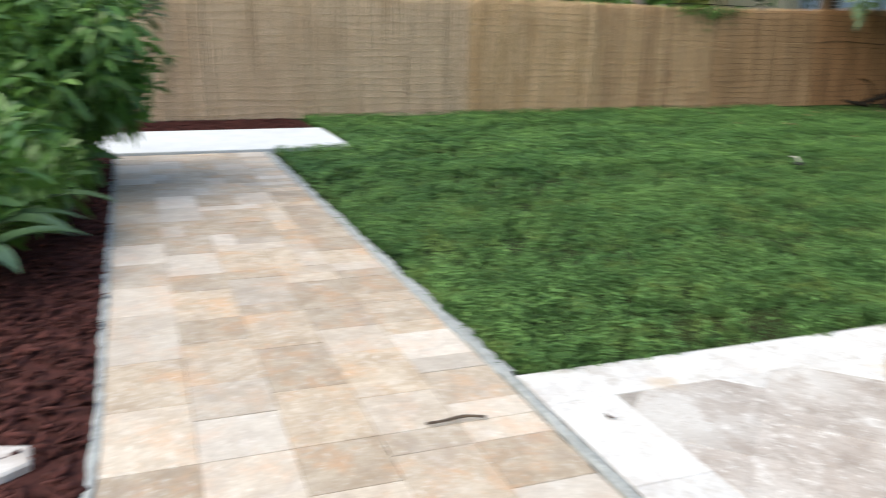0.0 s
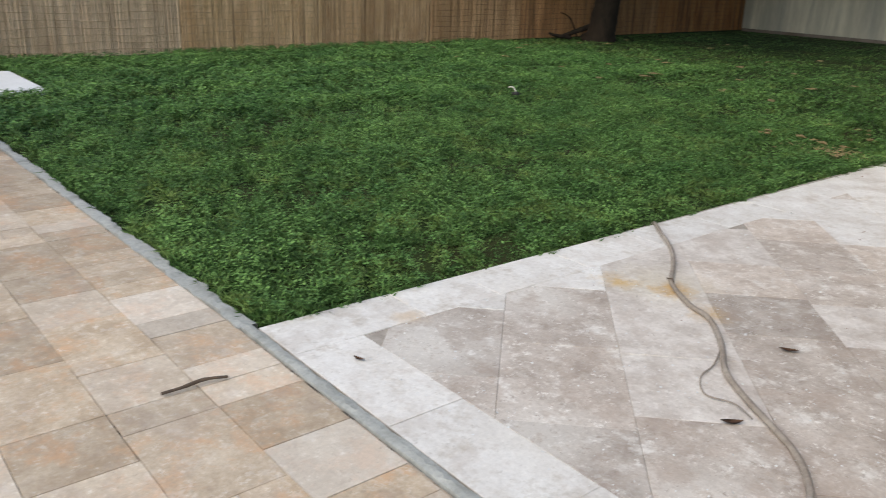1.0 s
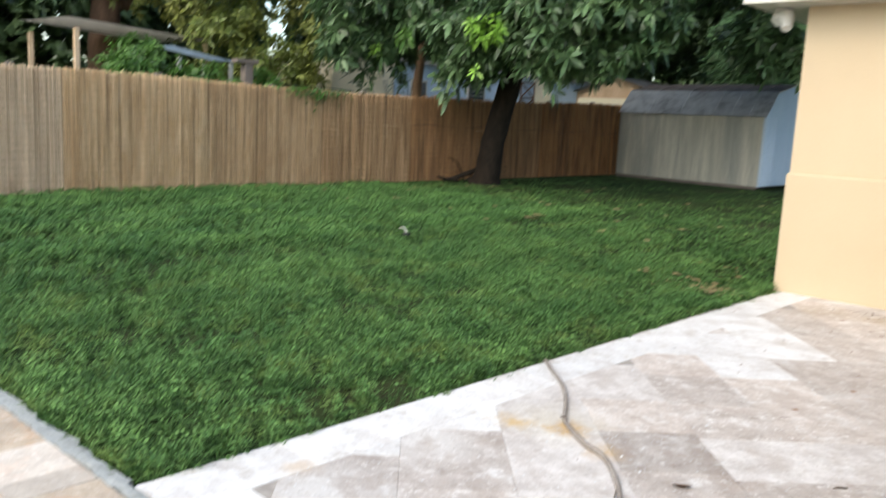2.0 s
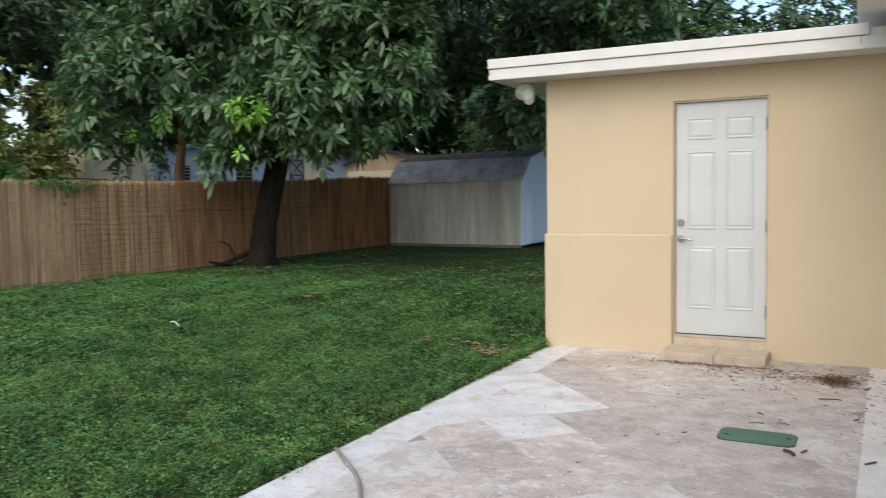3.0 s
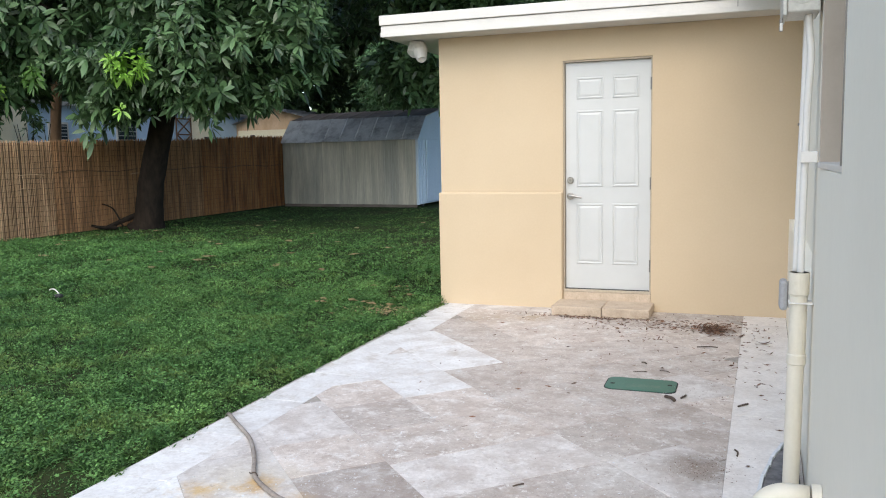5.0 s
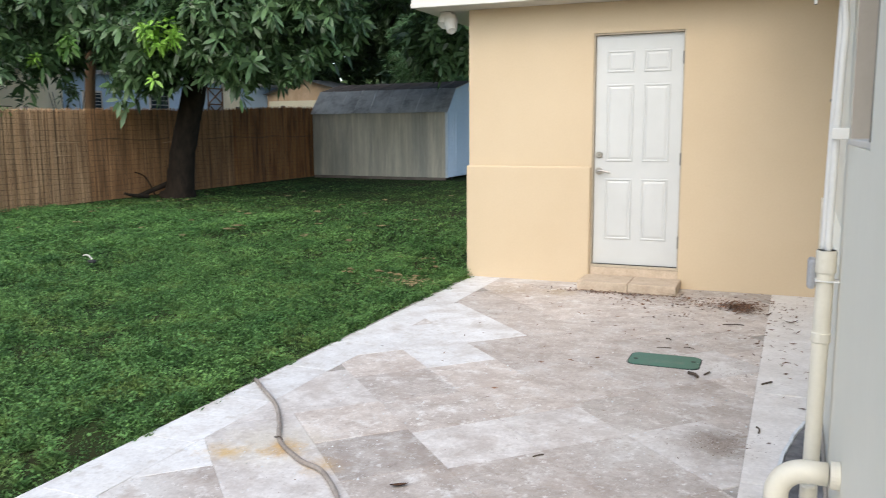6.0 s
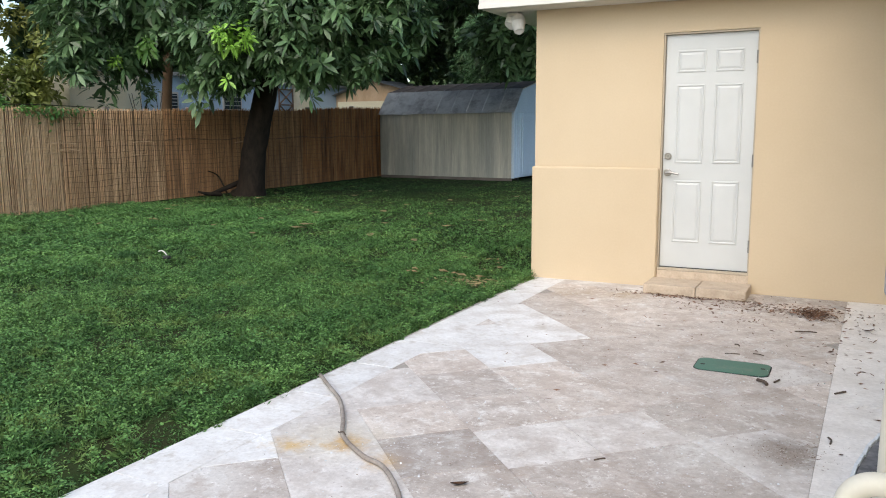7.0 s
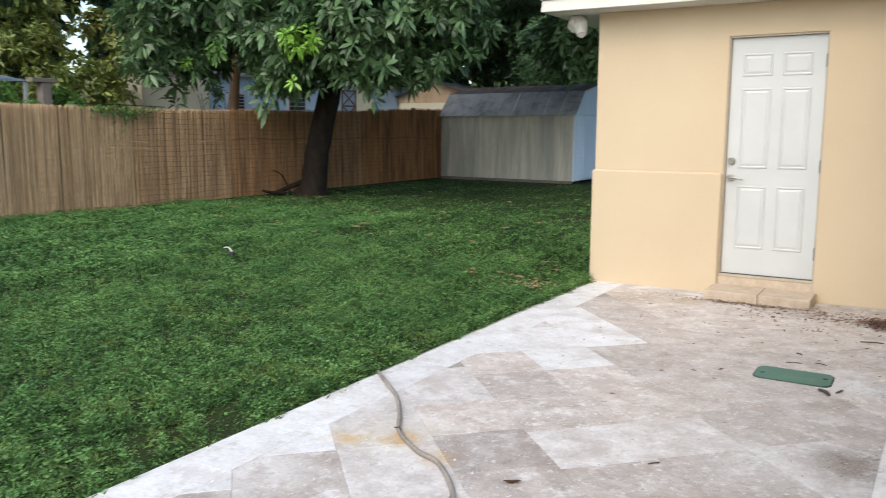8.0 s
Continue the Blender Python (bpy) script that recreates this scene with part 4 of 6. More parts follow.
def blobs_to_points(blobs, density, rng, shell=0.55):
    """Places spread through the outer part of uneven clumps; each clump: centre, radii."""
    cs, outs = [], []
    for (c, r) in blobs:
        r = np.array(r)
        n = int(density * (r[0] * r[1] + r[1] * r[2] + r[0] * r[2]))
        u = rng.normal(0, 1, (n, 3))
        u /= np.linalg.norm(u, axis=1, keepdims=True)
        q = shell + (1 - shell) * rng.uniform(0, 1, (n, 1)) ** 0.6
        lump = 1 + 0.22 * np.sin(u[:, :1] * 5 + c[0]) * np.cos(u[:, 1:2] * 6 + c[1]) + rng.normal(0, 0.05, (n, 1))
        cs.append(np.array(c) + u * r * q * lump)
        outs.append(u * 0.8)
    return np.concatenate(cs), np.concatenate(outs)


def tree(name, label, trunk, limbs, blobs, leaf, width, per, density, material, bark, seed, droop=0.25, extra=()):
    rng = np.random.default_rng(seed)
    t = thing(name, trunk[0][0], label, "tree")
    b = tube(smooth_line([p for p, _ in trunk], 6), np.interp(np.linspace(0, 1, 6 * (len(trunk) - 1) + 1), np.linspace(0, 1, len(trunk)), [r for _, r in trunk]).tolist(), 14)
    for v in b.verts:
        v.co += Vector((noise.noise(v.co * 5), noise.noise(v.co * 5 + Vector((7, 0, 0))), 0)) * 0.02
    part("trunk", b, bark, t, smooth=True)
    for a, c, r0, r1 in limbs:
        pts, rr = limb(a, c, r0, r1, 0.18, rng)
        part("limb", tube(pts, rr, 9), bark, t, smooth=True)
    if 0.05 < width < 0.13:
        cs, outs = clustered(blobs, density, rng)
        v, f = rosettes(cs, per, leaf, width, rng, outs, droop)
        inner, iouts = blobs_to_points(blobs, density * 0.3, rng, 0.25)
        soup("inner_crown", *whorls(inner, 6, leaf, width, rng, iouts, droop), material, t)
    else:
        cs, outs = blobs_to_points(blobs, density, rng)
        v, f = whorls(cs, per, leaf, width, rng, outs, droop)
    soup("crown", v, f, material, t)
    for c, r, mname, dens in extra:
        cs, outs = blobs_to_points([(c, r)], dens, rng, 0.5)
        v, f = rosettes(cs, per, leaf * 0.72, width * 0.72, rng, outs, droop)
        soup("young_shoot", v, f, M[mname], t, "fresh yellow-green leaves")
    return t


# leaning broad-leaved tree by the fence
tree("fruit_tree", "leaning dark-trunked tree with long glossy green leaves", [((-9.40, 6.9, -0.05), 0.44), ((-9.34, 6.9, 0.18), 0.31), ((-9.2, 6.88, 1.0), 0.265), ((-8.78, 6.85, 2.3), 0.24), ((-8.45, 6.8, 3.2), 0.22)],
     [((-8.5, 6.8, 3.0), (-7.0, 5.6, 4.4), 0.13, 0.03), ((-8.5, 6.8, 3.1), (-10.6, 5.6, 4.6), 0.13, 0.03), ((-8.45, 6.8, 3.1), (-8.0, 7.8, 6.0), 0.14, 0.03),
      ((-8.6, 6.8, 2.7), (-9.8, 5.6, 3.2), 0.09, 0.02), ((-8.5, 6.8, 3.0), (-6.2, 6.8, 3.6), 0.10, 0.02),
      ((-9.5, 6.75, 0.12), (-10.0, 6.3, 0.02), 0.10, 0.04), ((-9.75, 6.55, 0.05), (-9.95, 6.2, 0.55), 0.02, 0.01), ((-9.8, 6.4, 0.02), (-9.98, 5.9, 0.12), 0.05, 0.02)],
     [((-8.8, 5.6, 3.4), (1.4, 0.9, 0.85)), ((-8.9, 5.7, 2.95), (0.75, 0.6, 0.6)), ((-7.2, 5.8, 3.6), (1.3, 1.0, 0.95)), ((-5.9, 6.3, 3.3), (1.05, 1.0, 0.80)), ((-6.6, 6.2, 4.7), (1.5, 1.2, 1.0)),
      ((-8.4, 5.7, 5.0), (1.7, 1.2, 1.1)), ((-10.6, 5.5, 4.4), (1.5, 1.1, 1.1)), ((-11.4, 5.7, 3.75), (1.1, 0.9, 0.70)), ((-10.0, 5.6, 5.9), (1.6, 1.3, 1.0)), ((-7.6, 6.6, 6.2), (2.2, 1.7, 1.2)),
      ((-5.6, 6.8, 5.8), (1.2, 1.2, 1.0)), ((-12.6, 6.0, 4.8), (1.5, 1.2, 1.1)), ((-8.65, 5.4, 2.50), (0.58, 0.45, 0.40)), ((-9.05, 5.4, 2.26), (0.32, 0.3, 0.28)), ((-11.3, 4.45, 2.28), (0.24, 0.26, 0.28)), ((-11.3, 4.0, 2.95), (0.5, 0.55, 0.40)), ((-11.3, 4.95, 2.98), (0.5, 0.6, 0.33)), ((-11.3, 5.8, 3.0), (0.4, 0.5, 0.28)), ((-11.4, 4.5, 3.75), (0.9, 0.9, 0.7)), ((-8.5, 5.2, 2.75), (0.55, 0.45, 0.4)), ((-8.5, 7.2, 4.4), (2.8, 1.4, 1.7)),
      ((-7.0, 6.0, 2.75), (0.7, 0.6, 0.4)), ((-5.4, 6.2, 4.3), (0.8, 0.8, 0.8)),
      # unseen clumps high overhead, added to shade the lawn, fence and crown below
      ((-6.0, 9.0, 7.4), (3.4, 2.6, 1.3)), ((-8.8, 10.2, 7.2), (2.6, 2.6, 1.2)), ((-11.6, 8.6, 7.5), (2.6, 2.4, 1.2)), ((-9.6, 6.6, 7.9), (2.6, 1.8, 1.0)), ((-7.2, 9.4, 9.2), (4.6, 3.2, 1.0)), ((-3.6, 8.4, 7.5), (2.5, 2.4, 1.2)), ((-4.6, 6.0, 7.9), (2.4, 1.9, 1.1))],
     0.25, 0.088, 11, 52, M["leaf"], M["bark"], 21, 0.36,
     extra=[((-7.72, 4.68, 3.14), (0.46, 0.28, 0.26), "leaf_new", 80), ((-9.85, 4.60, 3.08), (0.24, 0.18, 0.2), "leaf_bush", 70), ((-10.8, 4.6, 2.85), (0.10, 0.1, 0.10), "leaf_new", 70), ((-7.98, 4.75, 2.36), (0.10, 0.10, 0.08), "leaf_new", 60)])

# large dark trees behind the fence and the shed
tree("shade_tree", "dark broad-leaved tree leaning over the metal shed", [((-3.0, 16.5, 0), 0.35), ((-3.0, 16.4, 3), 0.28), ((-3.4, 16, 6), 0.2)],
     [((-3.0, 16.4, 3.4), (-5.4, 13.0, 4.2), 0.12, 0.03), ((-3.1, 16.4, 4), (-6, 15, 7), 0.14, 0.04)],
     [((-4.9, 12.3, 3.9), (1.3, 0.7, 0.8)), ((-5.5, 12.2, 3.0), (0.5, 0.4, 0.5)), ((-5.9, 12.3, 3.7), (0.6, 0.5, 0.45)), ((-4.3, 12.3, 3.2), (0.6, 0.5, 0.5)), ((-3.5, 13.2, 4.7), (1.5, 1.2, 1.2)), ((-6.2, 13.6, 5.6), (1.8, 1.2, 1.0)), ((-4.0, 14.0, 6.6), (2.4, 1.8, 1.6))],
     0.29, 0.11, 10, 50, M["leaf"], M["bark"], 30, 0.26)
tree("shade_tree", "large dense dark green tree behind the shed", [((-5.0, 23.0, 0), 0.45), ((-5.0, 23.0, 3), 0.36), ((-4.8, 23, 6), 0.25)],
     [((-5, 23, 4), (-8, 22, 7.5), 0.2, 0.05), ((-5, 23, 4.5), (-2, 22, 8), 0.2, 0.05)],
     [((-6.5, 21.6, 5.0), (2.8, 1.8, 2.4)), ((-9.5, 22.0, 6.5), (3.0, 2.0, 2.8)), ((-3.2, 21.5, 5.4), (2.8, 1.8, 2.4)), ((-0.2, 22, 5.6), (1.9, 1.8, 2.0)), ((-5.5, 22, 9.2), (4.2, 2.4, 2.8)), ((-12.5, 22.5, 8.0), (3.2, 2.0, 3.2)), ((-15.0, 23.0, 5.5), (2.6, 2.0, 2.6))],
     0.36, 0.15, 8, 42, M["leaf_far"], M["bark"], 31)
tree("tall_tree", "tall dark tree rising behind the reed fence", [((-17.5, 17.0, 0), 0.45), ((-17.5, 17, 3), 0.36), ((-17.0, 17, 6.5), 0.25)],
     [((-17.5, 17, 4), (-20, 16, 7.5), 0.2, 0.05), ((-17.5, 17, 4.5), (-14, 16, 8), 0.2, 0.05)],
     [((-17.5, 17.5, 7.2), (3.2, 2.0, 2.0)), ((-14.0, 18.5, 7.0), (2.8, 2.0, 2.0)), ((-20.5, 15.0, 7.0), (2.8, 2.0, 2.2)), ((-17.0, 17, 9.4), (4.4, 2.4, 2.8)), ((-13.5, 18.5, 8.8), (3.4, 2.2, 3.0)), ((-21.5, 13.5, 9.6), (3.0, 2.4, 2.8)), ((-23, 16, 7.0), (2.5, 2.0, 3.0))],
     0.38, 0.16, 8, 36, M["leaf_far"], M["bark"], 33)
tree("olive_tree", "yellow-green tree hanging over the far side of the fence", [((-17.0, 4.2, 0), 0.22), ((-17.0, 4.2, 2.5), 0.18), ((-16.9, 4.2, 4.0), 0.12)],
     [((-17.0, 4.2, 2.2), (-14.8, 5.6, 2.7), 0.07, 0.02), ((-17.0, 4.2, 2.6), (-17, 3.4, 4.4), 0.1, 0.03)],
     [((-15.0, 6.1, 2.5), (0.5, 0.45, 0.5)), ((-14.7, 5.45, 2.3), (0.5, 0.45, 0.5)), ((-14.8, 5.05, 2.95), (0.4, 0.4, 0.35)), ((-14.6, 5.8, 3.15), (0.5, 0.45, 0.4)), ((-15.4, 5.8, 4.1), (0.5, 0.5, 0.35)), ((-14.9, 5.2, 2.35), (0.7, 0.8, 0.6)), ((-15.2, 4.4, 2.4), (0.6, 0.7, 0.55)), ((-15.6, 3.9, 3.1), (0.9, 0.9, 0.9)), ((-16.2, 4.0, 4.2), (1.2, 1.4, 1.1)), ((-17.5, 2.8, 5.2), (1.4, 1.6, 1.3)), ((-17.2, 1.6, 6.8), (1.6, 2.2, 1.6))],
     0.20, 0.07, 9, 70, M["leaf_olive"], M["bark"], 35)
tree("dark_tree", "dark tree with hanging foliage beyond the fence", [((-19.5, 2.5, 0), 0.48), ((-19.4, 2.5, 3), 0.40), ((-19.2, 2.6, 6), 0.34)],
     [((-19.4, 3, 4), (-18, 0, 7), 0.2, 0.05), ((-19.4, 3, 4), (-20, 6, 8), 0.2, 0.05)],
     [((-19.5, 5.5, 7.0), (2.0, 2.8, 2.0)), ((-20, 1.5, 6.4), (2.2, 3.0, 2.6)), ((-20.5, -2.5, 6.4), (2.2, 3.2, 2.8)), ((-20, 4, 10), (2.5, 4, 2.6)), ((-22, -7.0, 7.0), (2.2, 3.2, 2.8)), ((-17.5, 6.6, 6.4), (1.6, 2.0, 1.2)), ((-17.0, 8.8, 5.4), (1.0, 1.0, 0.9)), ((-21.5, 10.2, 8.6), (2.0, 2.6, 2.0))],
     0.36, 0.15, 8, 38, M["leaf_far"], M["bark_red"], 37)
tree("thin_tree", "slim tan trunk rising behind the reed fence", [((-12.6, 7.6, 0), 0.14), ((-12.58, 7.62, 1.5), 0.125), ((-12.45, 7.7, 3.4), 0.11)], [((-12.5, 7.7, 3.2), (-13.5, 7.2, 4.6), 0.08, 0.03)],
     [((-13.2, 7.4, 4.8), (1.0, 0.9, 0.8)), ((-12.0, 8.0, 5.4), (1.2, 0.9, 0.9))], 0.28, 0.09, 8, 40, M["leaf"], M["bark_tan"], 38)
tree("fine_bush_tree", "feathery green shrub standing behind the shed", [((-7.2, 19.0, 0), 0.1), ((-7.2, 19, 1.5), 0.08), ((-7.1, 19, 2.5), 0.06)], [],
     [((-8.6, 18.1, 3.6), (1.0, 0.9, 0.9)), ((-7.7, 18.2, 3.3), (0.9, 0.8, 0.7)), ((-8.9, 18.2, 4.6), (0.7, 0.7, 0.6)), ((-7.6, 18.4, 4.3), (0.5, 0.5, 0.5))], 0.24, 0.035, 9, 120, M["leaf_fine"], M["bark"], 41)
tree("far_tree", "distant tree top above the flat roof", [((6.0, 33.0, 0), 0.4), ((6.0, 33, 5), 0.35), ((6, 33, 9), 0.2)],
     [((6, 33, 6), (9, 33, 10), 0.2, 0.05), ((6, 33, 6), (3, 33, 10), 0.2, 0.05)],
     [((3.6, 33, 8.2), (2.6, 2.0, 2.2)), ((9.0, 33, 9.0), (3.2, 2.0, 2.4)), ((13.5, 33, 8.5), (3.0, 2, 2.4)), ((6, 33.5, 7.0), (3.4, 2, 2.2)), ((0.6, 34, 6.6), (1.6, 1.5, 1.4))],
     0.34, 0.14, 7, 26, M["leaf_far"], M["bark_tan"], 39)

tree("far_tree", "distant tree with a bare tan trunk above the roof", [((-5.1, 33.0, 0), 0.32), ((-5.1, 33, 5), 0.28), ((-5.3, 33, 9), 0.2), ((-5.0, 33, 11.5), 0.14)],
     [((-5.2, 33, 7.5), (-3.4, 33, 9.6), 0.14, 0.04), ((-5.1, 33, 7), (0.2, 33, 9.0), 0.16, 0.04)],
     [((-3.8, 33, 9.3), (1.0, 1.2, 1.7)), ((0.3, 33, 8.9), (1.6, 1.2, 1.7)), ((-2.0, 33.4, 7.4), (1.8, 1.2, 1.2))],
     0.34, 0.14, 7, 40, M["leaf_far"], M["bark_tan"], 43)


def woods(name, spots, seed):
    """A far belt of foliage that closes the view behind the gardens."""
    rng = np.random.default_rng(seed)
    cs, outs = blobs_to_points(spots, 14, rng, 0.6)
    v, f = whorls(cs, 6, 0.85, 0.48, rng, outs, 0.2)
    ob = soup(name, v, f, M["leaf_far"])
    return tagged(ob, "dark belt of distant trees behind the gardens", "trees", kind="stuff")


rr = random.Random(17)
spots = [((x, 31 + rr.uniform(-2, 2), rr.uniform(4, 6)), (3.2, 2.2, rr.uniform(5.0, 7.5))) for x in range(-36, -4, 4)]
spots += [((-31 + rr.uniform(-2, 2), y, rr.uniform(4, 6)), (2.2, 3.2, rr.uniform(5.0, 7.5))) for y in range(-22, 14, 4)] + [((-31, 12.2, 5), (2.2, 2.6, 6.5)), ((-31, 20.8, 5), (2.2, 2.8, 6.5)), ((-31, 16.5, 11), (2.2, 3.0, 3.6)), ((-31, 16.5, 1.0), (2.2, 3, 2.6))]
spots += [((-31 + rr.uniform(-2, 2), y, rr.uniform(4, 6)), (2.2, 3.2, rr.uniform(5.0, 7.5))) for y in range(21, 32, 4)]
spots += [((x, 40, 3.5), (4.0, 2.0, 4.0)) for x in range(-4, 24, 5)]
woods("far_woods", spots, 18)

# ---------------------------------------------------------------- houses beyond the fence
def far_house(label, x0, x1, y0, y1, h, wall, roof_mat, over=0.35, rise=0.6):
    hs = thing("house", ((x0 + x1) / 2, (y0 + y1) / 2, 0), label, "house")
    part("wall", block(x0, x1, y0, y1, 0, h), wall, hs)
    b = bmesh.new()
    xm = (x0 + x1) / 2
    vs = [b.verts.new(p) for p in ((x0 - over, y0 - over, h), (x1 + over, y0 - over, h), (xm, y0 - over, h + rise), (x0 - over, y1 + over, h), (x1 + over, y1 + over, h), (xm, y1 + over, h + rise))]
    for q in ((0, 1, 2), (5, 4, 3), (1, 4, 5, 2), (0, 2, 5, 3), (0, 3, 4, 1)):
        b.faces.new([vs[i] for i in q])
    part("roof", b, roof_mat, hs)
    part("roof_edge", block(x1 + over - 0.02, x1 + over + 0.02, y0 - over, y1 + over, h - 0.06, h + 0.05, 0.005), roof_mat, hs)
    return hs


def far_window(hs, x, y0, y1, z0, z1, slats=5):
    w = part("window", block(x - 0.02, x + 0.03, y0 - 0.06, y1 + 0.06, z0 - 0.06, z1 + 0.06, 0.01), M["white"], hs)
    part("pane", block(x + 0.031, x + 0.036, y0, y1, z0, z1), M["glass"], w)
    for i in range(slats):
        z = z0 + (z1 - z0) * (i + 0.5) / slats
        part("slat", block(x + 0.036, x + 0.05, y0, y1, z - 0.012, z + 0.012), M["grey_plastic"], w)


h1 = far_house("low blue stucco house beyond the fence", -22, -16.0, 9.2, 21.5, 3.15, M["blue_house"], M["shingle"], 0.12, 0.3)
far_window(h1, -16.0, 10.80, 11.42, 2.05, 2.55)
far_window(h1, -16.0, 13.5, 14.3, 2.05, 2.75)
part("cream_panel", block(-16.0, -15.96, 17.15, 18.2, 0.0, 3.1), M["cream_house"], h1, "cream painted bay")
bm = bmesh.new()
for pa, pb in (((16.3, 0.0), (16.3, 2.95)), ((17.1, 0.0), (17.1, 2.95)), ((16.3, 2.9), (17.1, 2.9)), ((16.3, 2.35), (17.1, 2.35)), ((16.3, 1.8), (17.1, 1.8)), ((16.3, 2.35), (17.1, 2.9)), ((16.3, 2.9), (17.1, 2.35)), ((16.3, 1.8), (17.1, 2.35)), ((16.3, 2.35), (17.1, 1.8))):
    tube([(-15.93, pa[0], pa[1]), (-15.93, pb[0], pb[1])], 0.025, 6, bm)
part("trellis", bm, M["bark_red"], h1, "crossed dark metal trellis")
part("cream_corner", block(-16.0, -15.9, 8.9, 9.95, 0.0, 3.12), M["cream_house"], h1, "cream painted house corner")
far_house("cream house pillar and wall beyond the fence", -18.0, -15.2, 6.98, 8.8, 3.05, M["cream_house"], M["shingle"], 0.05, 0.1)

outhouse = thing("wooden_shed", (-14.5, 20, 0), "tan wooden shed with a low gable roof beyond the fence", "shed")
bm = bmesh.new()
pts = [(-16.2, 0), (-12.0, 0), (-12.0, 2.75), (-14.3, 3.35), (-16.2, 2.72)]
f0 = [bm.verts.new((x, 20.0, z)) for x, z in pts]
f1 = [bm.verts.new((x, 23.0, z)) for x, z in pts]
bm.faces.new(f0)
bm.faces.new(list(reversed(f1)))
for k in range(5):
    bm.faces.new((f0[k], f1[k], f1[(k + 1) % 5], f0[(k + 1) % 5]))
bmesh.ops.recalc_face_normals(bm, faces=bm.faces)
part("body", bm, M["tan_wood"], outhouse)
# sunlight on the lower wall, put in as a paler board
part("lower_cladding", block(-15.9, -12.2, 19.96, 19.995, 0.2, 2.55, 0.004), M["cream_house"], outhouse, "pale board standing for the sunlit lower wall")
for (xa, za), (xb, zb) in (((-16.5, 2.62), (-14.3, 3.38)), ((-14.3, 3.38), (-11.7, 2.68))):
    b = bmesh.new()
    vs = [b.verts.new(p) for p in ((xa, 19.7, za), (xb, 19.7, zb), (xb, 23.2, zb), (xa, 23.2, za))]
    b.faces.new(vs)
    bmesh.ops.solidify(b, geom=b.faces[:], thickness=0.07)
    bmesh.ops.recalc_face_normals(b, faces=b.faces)
    part("roof_side", b, M["shingle"], outhouse)

carport = thing("carport", (-17, 2.5, 0), "white metal carport roof beyond the fence", "carport")
b = bmesh.new()
vs = [b.verts.new(p) for p in ((-16.0, 0.2, 3.22), (-16.0, 3.8, 3.05), (-19.0, 3.8, 3.1), (-19.0, 0.2, 3.27))]
b.faces.new(vs)
bmesh.ops.solidify(b, geom=b.faces[:], thickness=0.12)
bmesh.ops.recalc_face_normals(b, faces=b.faces)
part("canopy", b, M["white"], carport)
for x, y in ((-16.1, 0.4), (-16.1, 3.6), (-18.8, 0.4), (-18.8, 3.6)):
    part("post", block(x - 0.05, x + 0.05, y - 0.05, y + 0.05, 0, 3.0), M["tan_wood"], carport)

lean_to = thing("lean_to", (-14.3, 2.4, 0), "low pale metal lean-to roof beyond the fence", "lean-to")
b = bmesh.new()
vs = [b.verts.new(p) for p in ((-14.0, 1.6, 2.68), (-14.0, 3.2, 2.46), (-15.4, 3.3, 2.52), (-15.4, 1.7, 2.74))]
b.faces.new(vs)
bmesh.ops.solidify(b, geom=b.faces[:], thickness=0.10)
bmesh.ops.recalc_face_normals(b, faces=b.faces)
part("roof_sheet", b, M["shed_blue"], lean_to)
for x, y in ((-14.1, 1.8), (-14.1, 3.1), (-15.3, 1.8), (-15.3, 3.1)):
    part("post", block(x - 0.04, x + 0.04, y - 0.04, y + 0.04, 0, 2.45, 0.004), M["galv"], lean_to)
gate = thing("timber_frame", (-13.0, 2.85, 0), "grey timber post and beam beyond the fence", "timber frame")
part("post", block(-13.1, -12.9, 2.72, 2.92, 0, 2.38, 0.008), M["shed_top"], gate)
part("beam", block(-13.12, -12.88, 2.50, 3.05, 2.381, 2.47, 0.008), M["shed_top"], gate)

# ---------------------------------------------------------------- bushes by the walkway
def bush(name, label, at, blobs, leaf, width, per, density, seed, mname="leaf_bush", droop=0.3):
    rng = np.random.default_rng(seed)
    t = thing(name, at, label, "bush")
    for k in range(7):
        a = k * 0.9
        pts, rr = limb((at[0], at[1], -0.02), (at[0] + 0.5 * math.cos(a), at[1] + 0.4 * math.sin(a), blobs[0][0][2]), 0.02, 0.006, 0.06, rng, 5)
        part("stem", tube(pts, rr, 6), M["bark"], t)
    cs, outs = clustered(blobs, density, rng, 4, 0.10)
    v, f = rosettes(cs, per + 2, leaf, width, rng, outs, droop)
    soup("foliage", v, f, M[mname], t)
    cs, outs = blobs_to_points(blobs, density * 0.4, rng, 0.3)
    soup("inner_foliage", *whorls(cs, 6, leaf, width, rng, outs, droop), M[mname], t)
    return t


